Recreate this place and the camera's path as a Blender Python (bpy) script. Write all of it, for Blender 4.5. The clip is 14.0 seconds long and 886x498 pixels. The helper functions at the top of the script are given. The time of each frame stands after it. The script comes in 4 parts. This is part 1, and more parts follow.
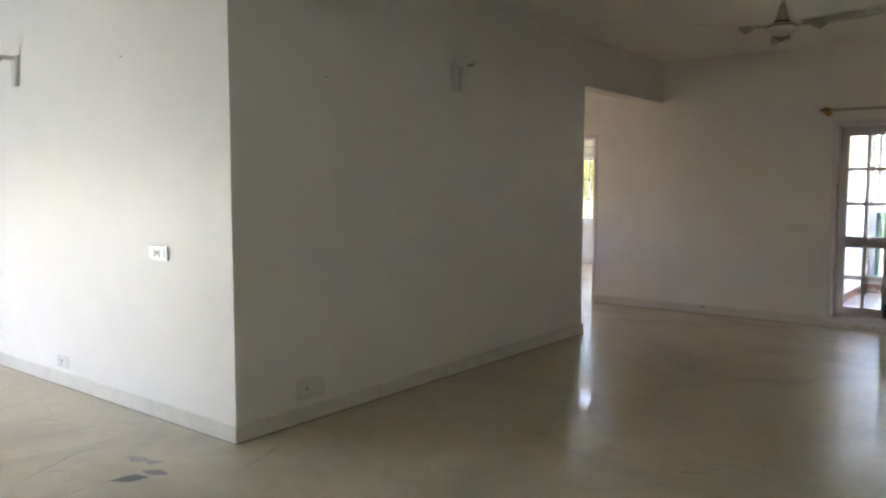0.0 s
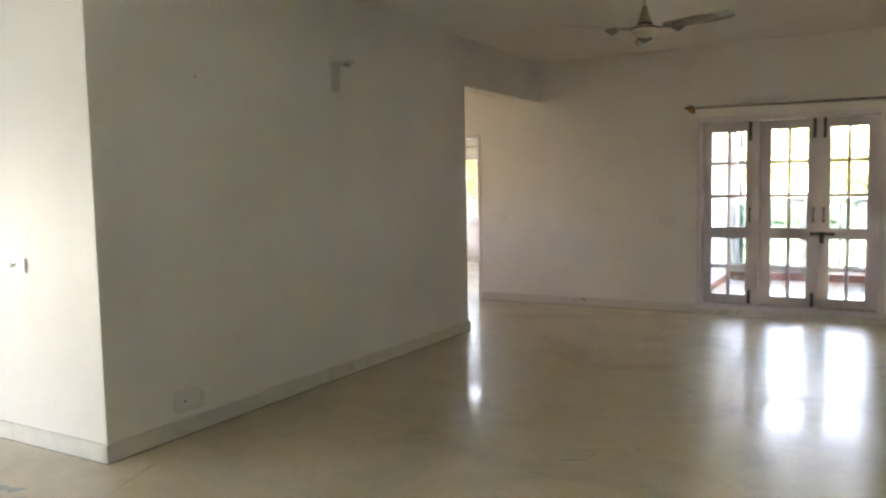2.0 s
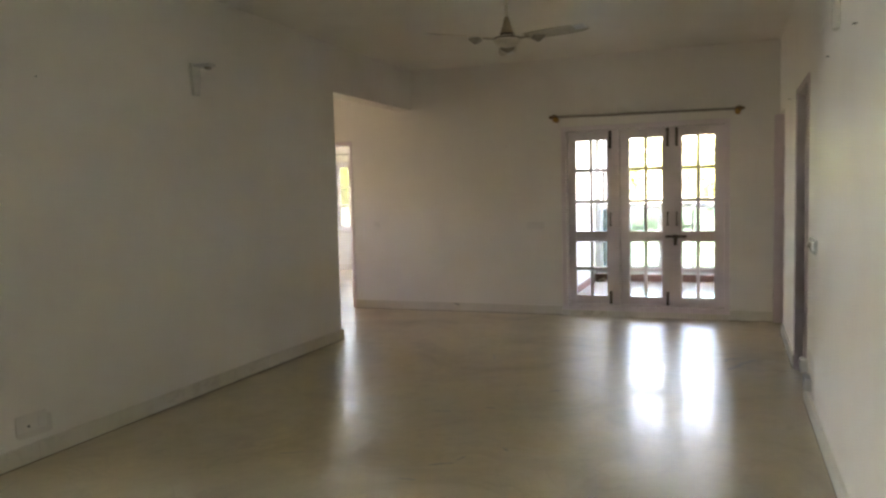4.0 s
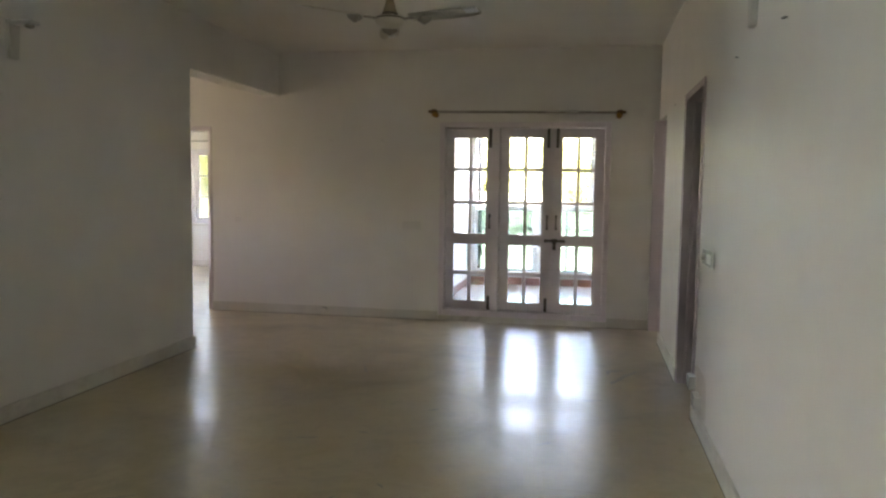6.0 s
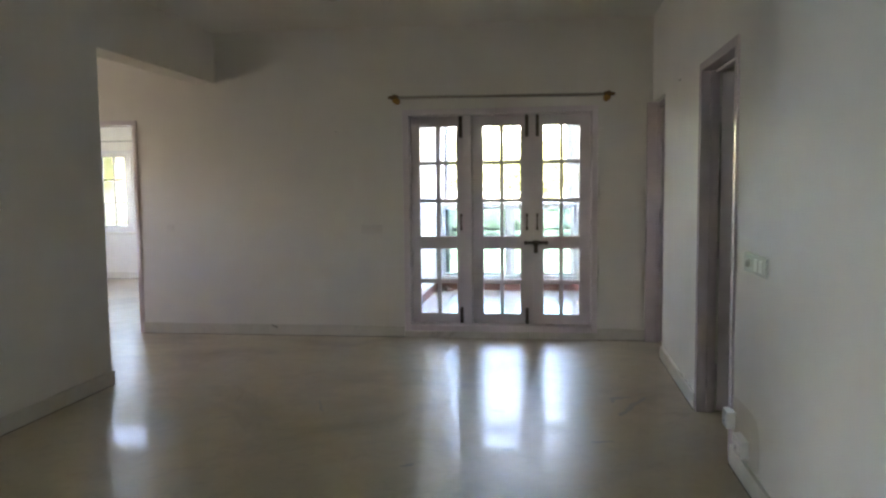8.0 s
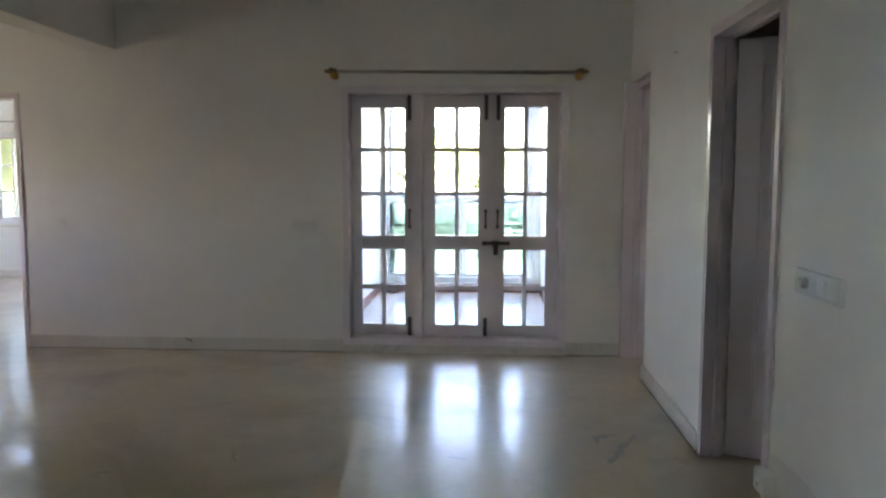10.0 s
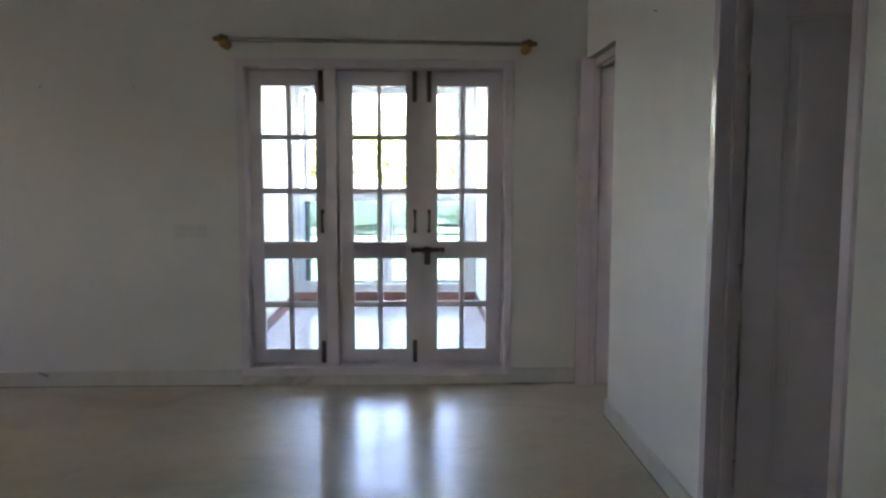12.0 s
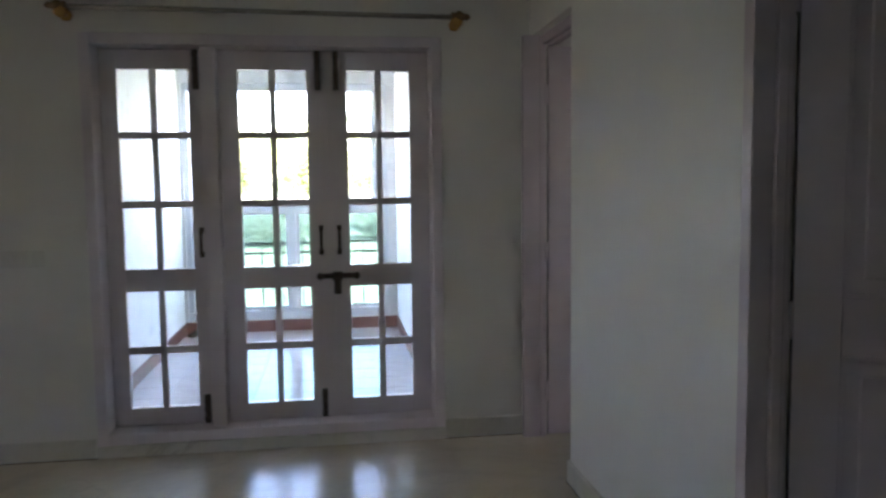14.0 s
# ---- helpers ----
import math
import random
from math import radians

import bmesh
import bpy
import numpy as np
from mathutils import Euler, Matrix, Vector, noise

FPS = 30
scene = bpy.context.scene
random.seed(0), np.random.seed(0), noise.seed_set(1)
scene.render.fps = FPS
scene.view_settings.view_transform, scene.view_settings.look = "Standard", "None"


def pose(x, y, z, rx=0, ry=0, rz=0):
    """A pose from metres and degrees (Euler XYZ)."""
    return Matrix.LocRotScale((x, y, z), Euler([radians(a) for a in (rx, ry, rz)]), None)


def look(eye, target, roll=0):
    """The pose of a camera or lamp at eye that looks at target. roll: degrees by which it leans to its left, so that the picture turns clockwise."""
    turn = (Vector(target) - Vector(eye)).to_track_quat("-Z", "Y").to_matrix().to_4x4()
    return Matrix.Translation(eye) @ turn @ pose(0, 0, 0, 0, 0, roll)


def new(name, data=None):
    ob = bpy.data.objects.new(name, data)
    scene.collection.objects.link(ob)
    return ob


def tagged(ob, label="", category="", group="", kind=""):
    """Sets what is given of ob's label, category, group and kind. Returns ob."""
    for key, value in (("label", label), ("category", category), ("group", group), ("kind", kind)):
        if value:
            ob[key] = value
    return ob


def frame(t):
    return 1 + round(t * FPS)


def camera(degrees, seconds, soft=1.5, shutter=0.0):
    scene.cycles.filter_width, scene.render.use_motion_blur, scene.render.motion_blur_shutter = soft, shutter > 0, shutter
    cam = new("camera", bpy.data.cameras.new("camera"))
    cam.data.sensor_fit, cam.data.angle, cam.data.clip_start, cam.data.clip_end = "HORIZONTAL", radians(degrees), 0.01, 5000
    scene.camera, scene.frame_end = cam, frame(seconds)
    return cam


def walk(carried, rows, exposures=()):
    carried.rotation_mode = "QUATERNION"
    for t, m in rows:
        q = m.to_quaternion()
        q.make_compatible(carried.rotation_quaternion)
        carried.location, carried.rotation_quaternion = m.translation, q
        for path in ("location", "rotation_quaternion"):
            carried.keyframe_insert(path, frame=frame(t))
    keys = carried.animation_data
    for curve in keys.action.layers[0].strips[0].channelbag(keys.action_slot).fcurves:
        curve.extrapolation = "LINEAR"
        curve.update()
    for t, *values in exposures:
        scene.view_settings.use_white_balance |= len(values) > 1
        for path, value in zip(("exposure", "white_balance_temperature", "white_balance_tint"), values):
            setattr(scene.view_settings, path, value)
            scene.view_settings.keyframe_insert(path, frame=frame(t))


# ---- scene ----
cam = camera(60.6, 14.0, 2.5, 0.5)
PATH = [
    (0, (0.467, 1.495, 1.469), (-0.761, 3.066, 1.305), 0.1),
    (0.5, (0.477, 1.506, 1.461), (-0.695, 3.12, 1.306), 0.1),
    (1, (0.481, 1.527, 1.44), (-0.63, 3.183, 1.291), -0.2),
    (1.5, (0.5, 1.537, 1.454), (-0.556, 3.228, 1.294), -0.6),
    (2, (0.519, 1.55, 1.46), (-0.476, 3.278, 1.297), -1.1),
    (2.5, (0.537, 1.57, 1.442), (-0.396, 3.332, 1.283), -1.5),
    (3, (0.552, 1.579, 1.461), (-0.304, 3.379, 1.297), -1.5),
    (3.5, (0.569, 1.584, 1.451), (-0.215, 3.418, 1.295), -1.4),
    (4, (0.573, 1.599, 1.444), (-0.135, 3.464, 1.296), -1.4),
    (6.5, (0.289, 2.367, 1.453), (-0.046, 4.332, 1.292), 0.6),
    (7, (0.233, 2.639, 1.432), (-0.088, 4.607, 1.273), 0.0),
    (9.5, (-0.024, 3.881, 1.425), (-0.188, 5.867, 1.247), -0.2),
    (10, (-0.049, 4.144, 1.418), (-0.169, 6.132, 1.235), 0.1),
    (10.5, (-0.064, 4.44, 1.408), (-0.137, 6.429, 1.221), -0.2),
    (11, (-0.078, 4.692, 1.423), (-0.125, 6.681, 1.226), -0.1),
    (11.5, (-0.063, 4.943, 1.419), (-0.081, 6.933, 1.222), 0.2),
    (12, (-0.067, 5.208, 1.405), (0.004, 7.197, 1.212), 0.1),
    (12.5, (-0.081, 5.455, 1.387), (0.06, 7.442, 1.206), -0.0),
    (13, (-0.141, 5.717, 1.372), (0.057, 7.7, 1.197), -0.1),
    (13.5, (-0.129, 5.962, 1.377), (0.094, 7.942, 1.203), -0.2),
    (14, (-0.007, 6.212, 1.381), (0.277, 8.185, 1.214), -0.7),
]
EXPOSURES = [(0.0, 6.33, 7850, 26), (1.0, 6.58, 8250, 26), (3.0, 6.83, 9000, 25.5), (4.0, 6.53, 9050, 25.5), (6.5, 6.31, 7950, 24), (9.5, 6.27, 7050, 22.4), (12.0, 6.12, 6770, 22.4), (14.0, 5.65, 6720, 22.4)]
walk(cam, [(t, look(eye, target, roll)) for t, eye, target, roll in PATH], EXPOSURES)


# ---------------------------------------------------------------- light
world = bpy.data.worlds.new("sky")
scene.world = world
world.use_nodes = True
wn = world.node_tree
sky = wn.nodes.new("ShaderNodeTexSky")
sky.sky_type = "NISHITA"
sky.sun_disc = False
sky.sun_elevation, sky.sun_rotation = radians(58), radians(140)
sky.dust_density = 2.0
wn.nodes["Background"].inputs["Strength"].default_value = 0.15
wn.links.new(sky.outputs["Color"], wn.nodes["Background"].inputs["Color"])

sun = new("sun", bpy.data.lights.new("sun", "SUN"))
sun.data.energy, sun.data.angle, sun.data.color = 5.0, radians(0.6), (1.0, 0.95, 0.87)
sun.matrix_world = look((0, 0, 0), (-math.sin(radians(140)) * 0.53, -math.cos(radians(140)) * 0.53, -0.848))

# sky light that enters by the window of the living room, beside the path
window_light = new("window_light", bpy.data.lights.new("window_light", "AREA"))
window_light.data.shape = "RECTANGLE"
window_light.data.size, window_light.data.size_y = 1.0, 1.6
window_light.data.energy, window_light.data.color = 0.97, (0.42, 0.70, 1.0)
window_light.matrix_world = look((-7.46, 1.6, 1.05), (-3.0, 1.6, 1.0))


# warm fill lamp, added out of view to brighten the passage and far wall
passage_fill = new("passage_fill", bpy.data.lights.new("passage_fill", "AREA"))
passage_fill.data.shape = "RECTANGLE"
passage_fill.data.size, passage_fill.data.size_y = 0.5, 0.7
passage_fill.data.energy, passage_fill.data.color = 0.125, (1.0, 0.93, 0.84)
passage_fill.matrix_world = look((-6.16, 9.25, 1.55), (-4.0, 9.25, 1.3))

# ---------------------------------------------------------------- materials
def nodes_of(name):
    m = bpy.data.materials.new(name)
    m.use_nodes = True
    t = m.node_tree
    return m, t, t.nodes["Principled BSDF"]


def coords(t, scale=1.0, stretch=(1, 1, 1)):
    c = t.nodes.new("ShaderNodeTexCoord")
    mp = t.nodes.new("ShaderNodeMapping")
    mp.inputs["Scale"].default_value = [scale * s for s in stretch]
    t.links.new(c.outputs["Object"], mp.inputs["Vector"])
    return mp.outputs["Vector"]


def noise_tex(t, vec, scale, detail=4.0, rough=0.55, warp=0.0):
    n = t.nodes.new("ShaderNodeTexNoise")
    n.inputs["Scale"].default_value, n.inputs["Detail"].default_value = scale, detail
    n.inputs["Roughness"].default_value, n.inputs["Distortion"].default_value = rough, warp
    t.links.new(vec, n.inputs["Vector"])
    return n.outputs["Fac"]


def ramp(t, fac, stops):
    r = t.nodes.new("ShaderNodeValToRGB")
    r.color_ramp.elements[0].position, r.color_ramp.elements[0].color = stops[0][0], (*stops[0][1], 1)
    r.color_ramp.elements[1].position, r.color_ramp.elements[1].color = stops[-1][0], (*stops[-1][1], 1)
    for p, c in stops[1:-1]:
        r.color_ramp.elements.new(p).color = (*c, 1)
    t.links.new(fac, r.inputs["Fac"])
    return r.outputs["Color"]


def blend(t, fac, a, b, mode="MIX"):
    m = t.nodes.new("ShaderNodeMix")
    m.data_type, m.blend_type = "RGBA", mode
    if isinstance(fac, (int, float)):
        m.inputs[0].default_value = fac
    else:
        t.links.new(fac, m.inputs[0])
    for v, i in ((a, 6), (b, 7)):
        if isinstance(v, tuple):
            m.inputs[i].default_value = (*v, 1)
        else:
            t.links.new(v, m.inputs[i])
    return m.outputs[2]


def bump(t, bsdf, fac, strength=0.1, depth=0.002):
    b = t.nodes.new("ShaderNodeBump")
    b.inputs["Strength"].default_value, b.inputs["Distance"].default_value = strength, depth
    t.links.new(fac, b.inputs["Height"])
    t.links.new(b.outputs["Normal"], bsdf.inputs["Normal"])


def paint(name, colour, rough=0.6, amount=0.06, scale=1.3, relief=0.08, grain=140, stain=None):
    """Painted surface: large soft patches, fine roller grain and faint grime."""
    m, t, b = nodes_of(name)
    v = coords(t)
    lo = tuple(c * (1 - amount) for c in colour)
    hi = tuple(min(1, c * (1 + amount * 0.5)) for c in colour)
    col = ramp(t, noise_tex(t, v, scale, 5, 0.6, 0.4), [(0.3, lo), (0.7, hi)])
    if stain:
        col = blend(t, ramp(t, noise_tex(t, v, scale * 4, 6, 0.65), [(0.58, (0, 0, 0)), (0.8, (1, 1, 1))]), col, stain)
    t.links.new(col, b.inputs["Base Color"])
    r = t.nodes.new("ShaderNodeMapRange")
    r.inputs["To Min"].default_value, r.inputs["To Max"].default_value = rough * 0.85, min(1, rough * 1.15)
    t.links.new(noise_tex(t, v, 6, 3), r.inputs["Value"])
    t.links.new(r.outputs["Result"], b.inputs["Roughness"])
    bump(t, b, noise_tex(t, v, grain, 3), relief)
    return m


def marble(name, base, vein, rough=0.12, cloud=0.9, veins=1.0, relief=0.085, dull=0.06, coat=0.102):
    """Polished marble: clouds, thin warped veins, worn patches in the polish, a per-slab shift."""
    m, t, b = nodes_of(name)
    geo = t.nodes.new("ShaderNodeNewGeometry")
    info = t.nodes.new("ShaderNodeObjectInfo")
    shift = t.nodes.new("ShaderNodeVectorMath")
    shift.operation = "MULTIPLY_ADD"
    shift.inputs[1].default_value = (1, 1, 1)
    rnd = t.nodes.new("ShaderNodeMath")
    rnd.operation = "MULTIPLY"
    rnd.inputs[1].default_value = 0.005
    t.links.new(info.outputs["Random"], rnd.inputs[0])
    t.links.new(geo.outputs["Position"], shift.inputs[0])
    t.links.new(rnd.outputs[0], shift.inputs[2])
    v = shift.outputs["Vector"]
    dark = tuple(c * (1 - 0.24 * cloud) for c in base)
    col = ramp(t, noise_tex(t, v, 0.9, 6, 0.62, 0.8), [(0.28, dark), (0.5, base), (0.75, tuple(min(1, c * 1.07) for c in base))])
    warm = tuple(c * k for c, k in zip(base, (0.93, 0.86, 0.7)))
    col = blend(t, ramp(t, noise_tex(t, v, 2.3, 5, 0.6, 1.2), [(0.5, (0, 0, 0)), (0.8, (0.55, 0.55, 0.55))]), col, warm)
    n = noise_tex(t, v, 0.8, 7, 0.6, 1.6)
    line = ramp(t, n, [(0.478, (0, 0, 0)), (0.5, (veins, veins, veins)), (0.522, (0, 0, 0))])
    mask = ramp(t, noise_tex(t, v, 0.7, 3), [(0.5, (0, 0, 0)), (0.68, (1, 1, 1))])
    col = blend(t, blend(t, 1.0, line, mask, "MULTIPLY"), col, vein)
    mottle = ramp(t, noise_tex(t, v, 7.5, 6, 0.68, 0.9), [(0.5, (0, 0, 0)), (0.72, (0.5, 0.5, 0.5))])
    col = blend(t, mottle, col, tuple(c * 0.78 for c in base))
    speck = ramp(t, noise_tex(t, v, 26, 4, 0.7), [(0.62, (0, 0, 0)), (0.78, (0.35, 0.35, 0.35))])
    col = blend(t, speck, col, vein)
    t.links.new(col, b.inputs["Base Color"])
    r = t.nodes.new("ShaderNodeMapRange")
    r.inputs["From Min"].default_value, r.inputs["From Max"].default_value = 0.46, 0.72
    r.inputs["To Min"].default_value, r.inputs["To Max"].default_value = rough, rough + dull
    t.links.new(noise_tex(t, v, 11.0, 8, 0.72, 0.8), r.inputs["Value"])
    t.links.new(r.outputs["Result"], b.inputs["Coat Roughness"])
    t.links.new(ramp(t, noise_tex(t, v, 8.0, 9, 0.75, 0.5), [(0.40, (coat * 0.25,) * 3), (0.52, (coat,) * 3), (0.7, (coat * 1.35,) * 3)]), b.inputs["Coat Weight"])
    b.inputs["Roughness"].default_value = 0.36
    b.inputs["Specular IOR Level"].default_value = 0.26
    n = t.nodes.new("ShaderNodeBump")
    n.inputs["Strength"].default_value, n.inputs["Distance"].default_value = relief, 0.01
    fine = t.nodes.new("ShaderNodeMath")
    fine.operation, fine.inputs[1].default_value = "MULTIPLY_ADD", 0.14
    t.links.new(noise_tex(t, v, 34, 4, 0.6, 0.6), fine.inputs[0])
    t.links.new(noise_tex(t, v, 7, 3, 0.5, 0.4), fine.inputs[2])
    t.links.new(fine.outputs[0], n.inputs["Height"])
    t.links.new(n.outputs["Normal"], b.inputs["Coat Normal"])
    return m


def plain(name, colour, rough=0.4, metal=0.0, amount=0.12, scale=18, relief=0.05):
    m, t, b = nodes_of(name)
    v = coords(t)
    n = noise_tex(t, v, scale, 5, 0.65)
    t.links.new(ramp(t, n, [(0.3, tuple(c * (1 - amount) for c in colour)), (0.7, tuple(min(1, c * (1 + amount)) for c in colour))]), b.inputs["Base Color"])
    b.inputs["Roughness"].default_value, b.inputs["Metallic"].default_value = rough, metal
    bump(t, b, noise_tex(t, v, scale * 6, 3), relief)
    return m


def wood(name, colour, rough=0.35):
    m, t, b = nodes_of(name)
    v = coords(t, 1.0, (14, 14, 1.2))
    n = noise_tex(t, v, 2.0, 6, 0.6, 1.5)
    t.links.new(ramp(t, n, [(0.3, tuple(c * 0.72 for c in colour)), (0.55, colour), (0.75, tuple(c * 1.15 for c in colour))]), b.inputs["Base Color"])
    b.inputs["Roughness"].default_value = rough
    bump(t, b, n, 0.08)
    return m


def glass_mat(name, tint=(0.97, 0.99, 0.98), rough=0.0):
    m, t, b = nodes_of(name)
    b.inputs["Base Color"].default_value = (*tint, 1)
    b.inputs["Transmission Weight"].default_value = 1.0
    b.inputs["Roughness"].default_value = rough
    b.inputs["IOR"].default_value = 1.45
    return m


def leaf_mat(name, dark, light):
    m, t, b = nodes_of(name)
    geo = t.nodes.new("ShaderNodeNewGeometry")
    t.links.new(ramp(t, geo.outputs["Random Per Island"], [(0.0, dark), (1.0, light)]), b.inputs["Base Color"])
    b.inputs["Roughness"].default_value = 0.5
    tr = t.nodes.new("ShaderNodeBsdfTranslucent")
    mx = t.nodes.new("ShaderNodeMixShader")
    mx.inputs[0].default_value = 0.62
    t.links.new(b.inputs["Base Color"].links[0].from_socket, tr.inputs["Color"])
    t.links.new(b.outputs["BSDF"], mx.inputs[1])
    t.links.new(tr.outputs["BSDF"], mx.inputs[2])
    t.links.new(mx.outputs["Shader"], t.nodes["Material Output"].inputs["Surface"])
    return m


WALL = paint("wall_paint", (0.80, 0.763, 0.71), 0.5, 0.05, 1.1, 0.10)
CEIL = paint("ceiling_paint", (0.84, 0.81, 0.745), 0.8, 0.05, 0.8, 0.06)
OUTER = paint("outside_wall_paint", (0.80, 0.80, 0.78), 0.8, 0.08, 1.5, 0.2, 90, (0.55, 0.54, 0.50))
DOORPAINT = paint("door_enamel_paint", (0.76, 0.675, 0.69), 0.34, 0.06, 3.0, 0.05, 60)
ENAMEL = paint("glossy_door_enamel", (0.71, 0.605, 0.63), 0.2, 0.06, 3.0, 0.03, 60)
FLOOR = marble("floor_marble", (0.53, 0.45, 0.325), (0.30, 0.255, 0.19), 0.03, 1.3, 0.45)
SKIRT = marble("skirting_marble", (0.68, 0.645, 0.575), (0.36, 0.32, 0.26), 0.22, 0.45, 0.7)
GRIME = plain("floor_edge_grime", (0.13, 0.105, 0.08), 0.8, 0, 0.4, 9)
PALEINLAY = marble("pale_grey_inlay_marble", (0.31, 0.295, 0.27), (0.2, 0.19, 0.18), 0.12)
MIDINLAY = marble("mid_grey_inlay_marble", (0.21, 0.20, 0.185), (0.15, 0.15, 0.14), 0.12)
INLAY = marble("grey_inlay_marble", (0.13, 0.125, 0.12), (0.3, 0.29, 0.28), 0.15)
GROUT = plain("joint_filler", (0.52, 0.47, 0.36), 0.7)
BRASS = plain("aged_brass", (0.42, 0.24, 0.08), 0.32, 1.0)
FINIAL = plain("antique_brass", (0.20, 0.125, 0.065), 0.5, 0.7)
DARKBRASS = plain("dark_bronze", (0.10, 0.075, 0.06), 0.42, 0.8)
RODMETAL = plain("curtain_rod_steel", (0.33, 0.30, 0.26), 0.4, 0.35)
PLASTIC = plain("white_switch_plastic", (0.78, 0.77, 0.73), 0.18, 0, 0.04)
ROCKER = plain("grey_rocker_plastic", (0.74, 0.73, 0.69), 0.3, 0, 0.04)
PIPE = plain("grey_drain_pipe", (0.085, 0.09, 0.10), 0.5)
DARKPLASTIC = plain("dark_plastic", (0.06, 0.06, 0.06), 0.4)
GLASS = glass_mat("window_glass")
TEALGLASS = glass_mat("tinted_teal_glass", (0.16, 0.265, 0.26), 0.04)
MILKGLASS = glass_mat("milky_old_glass", (0.21, 0.225, 0.205), 0.12)
LEAFWOOD = wood("yellow_door_wood", (0.52, 0.33, 0.12))
WINPAINT = paint("window_enamel_paint", (0.72, 0.70, 0.71), 0.3, 0.05, 3.0, 0.04, 60)
BALCTILE = plain("balcony_tile", (0.52, 0.47, 0.47), 0.14, 0, 0.1, 9)
REDTILE = plain("red_clay_tile", (0.23, 0.105, 0.085), 0.5, 0, 0.18, 12)
ALU = plain("white_window_aluminium", (0.72, 0.74, 0.76), 0.35, 0.0, 0.05)
IRON = plain("black_painted_iron", (0.03, 0.03, 0.032), 0.45, 0.3)
FANPAINT = plain("cream_fan_enamel", (0.68, 0.63, 0.53), 0.4, 0, 0.06)
FANCUP = plain("fan_brown_enamel", (0.40, 0.32, 0.22), 0.35, 0.2, 0.06)
FANIRON = plain("fan_bracket_enamel", (0.36, 0.32, 0.26), 0.4, 0.2, 0.06)
FANTRIM = plain("fan_dark_trim", (0.16, 0.13, 0.10), 0.35, 0.6)
FANTIP = plain("fan_blade_pale_end", (0.82, 0.82, 0.80), 0.3, 0, 0.04)
SCONCEGLASS = plain("dusty_lamp_metal", (0.60, 0.575, 0.53), 0.4, 0, 0.05)
GRASS = plain("dry_garden_grass", (0.065, 0.075, 0.05), 0.9, 0, 0.35, 3)
BARK = plain("tree_bark", (0.16, 0.12, 0.085), 0.9, 0, 0.3, 14, 0.5)
SHRUBLEAVES = leaf_mat("shrub_leaves", (0.17, 0.195, 0.165), (0.25, 0.28, 0.235))
LEAVES = leaf_mat("leaves", (0.15, 0.18, 0.075), (0.20, 0.23, 0.10))
SMUDGE = plain("floor_scuff", (0.30, 0.275, 0.23), 0.3, 0, 0.2, 40)
OLDPLATE = paint("yellowed_plate_paint", (0.735, 0.70, 0.65), 0.45, 0.06, 6.0, 0.05)
PATCH = paint("patched_wall_paint", (0.70, 0.655, 0.60), 0.6, 0.06, 6.0, 0.05)


# ---------------------------------------------------------------- mesh helpers
def mesh_of(bm, name, material, smooth=False):
    me = bpy.data.meshes.new(name)
    bm.normal_update()
    bm.to_mesh(me)
    bm.free()
    me.materials.append(material)
    if smooth:
        for p in me.polygons:
            p.use_smooth = True
    return me


def part(name, bm, material, parent=None, label="", smooth=False):
    ob = new(name, mesh_of(bm, name, material, smooth))
    if parent is not None:
        ob.parent = parent
    if label:
        tagged(ob, label)
    return ob


def thing(name, m, label, category, group="", kind=""):
    ob = new(name)
    ob.matrix_world = m
    ob.empty_display_size = 0.1
    return tagged(ob, label, category, group, kind)


def add_box(bm, x0, x1, y0, y1, z0, z1, bevel=0.0):
    r = bmesh.ops.create_cube(bm, size=1.0, matrix=Matrix.LocRotScale(((x0 + x1) / 2, (y0 + y1) / 2, (z0 + z1) / 2), None, (x1 - x0, y1 - y0, z1 - z0)))
    if bevel:
        es = list({e for v in r["verts"] for e in v.link_edges})
        bmesh.ops.bevel(bm, geom=es, offset=bevel, segments=2, profile=0.6, affect="EDGES")


def boxes(*rows, bevel=0.0):
    bm = bmesh.new()
    for r in rows:
        add_box(bm, *r, bevel=bevel)
    return bm


def add_lathe(bm, profile, steps=24, m=Matrix.Identity(4)):
    """Turned shape round z from (radius, height) pairs."""
    rings = []
    for r, z in profile:
        rings.append([bm.verts.new(m @ Vector((max(r, 1e-4) * math.cos(2 * math.pi * i / steps), max(r, 1e-4) * math.sin(2 * math.pi * i / steps), z))) for i in range(steps)])
    for a, b in zip(rings, rings[1:]):
        for i in range(steps):
            j = (i + 1) % steps
            bm.faces.new((a[i], a[j], b[j], b[i]))
    bm.faces.new(list(reversed(rings[0])))
    bm.faces.new(rings[-1])


def lathe(profile, steps=24, m=Matrix.Identity(4)):
    bm = bmesh.new()
    add_lathe(bm, profile, steps, m)
    return bm


def rod_between(bm, a, b, r0, r1=None, steps=10):
    a, b = Vector(a), Vector(b)
    m = Matrix.Translation(a) @ (b - a).to_track_quat("Z", "Y").to_matrix().to_4x4()
    add_lathe(bm, [(r0, 0), (r1 if r1 is not None else r0, (b - a).length)], steps, m)


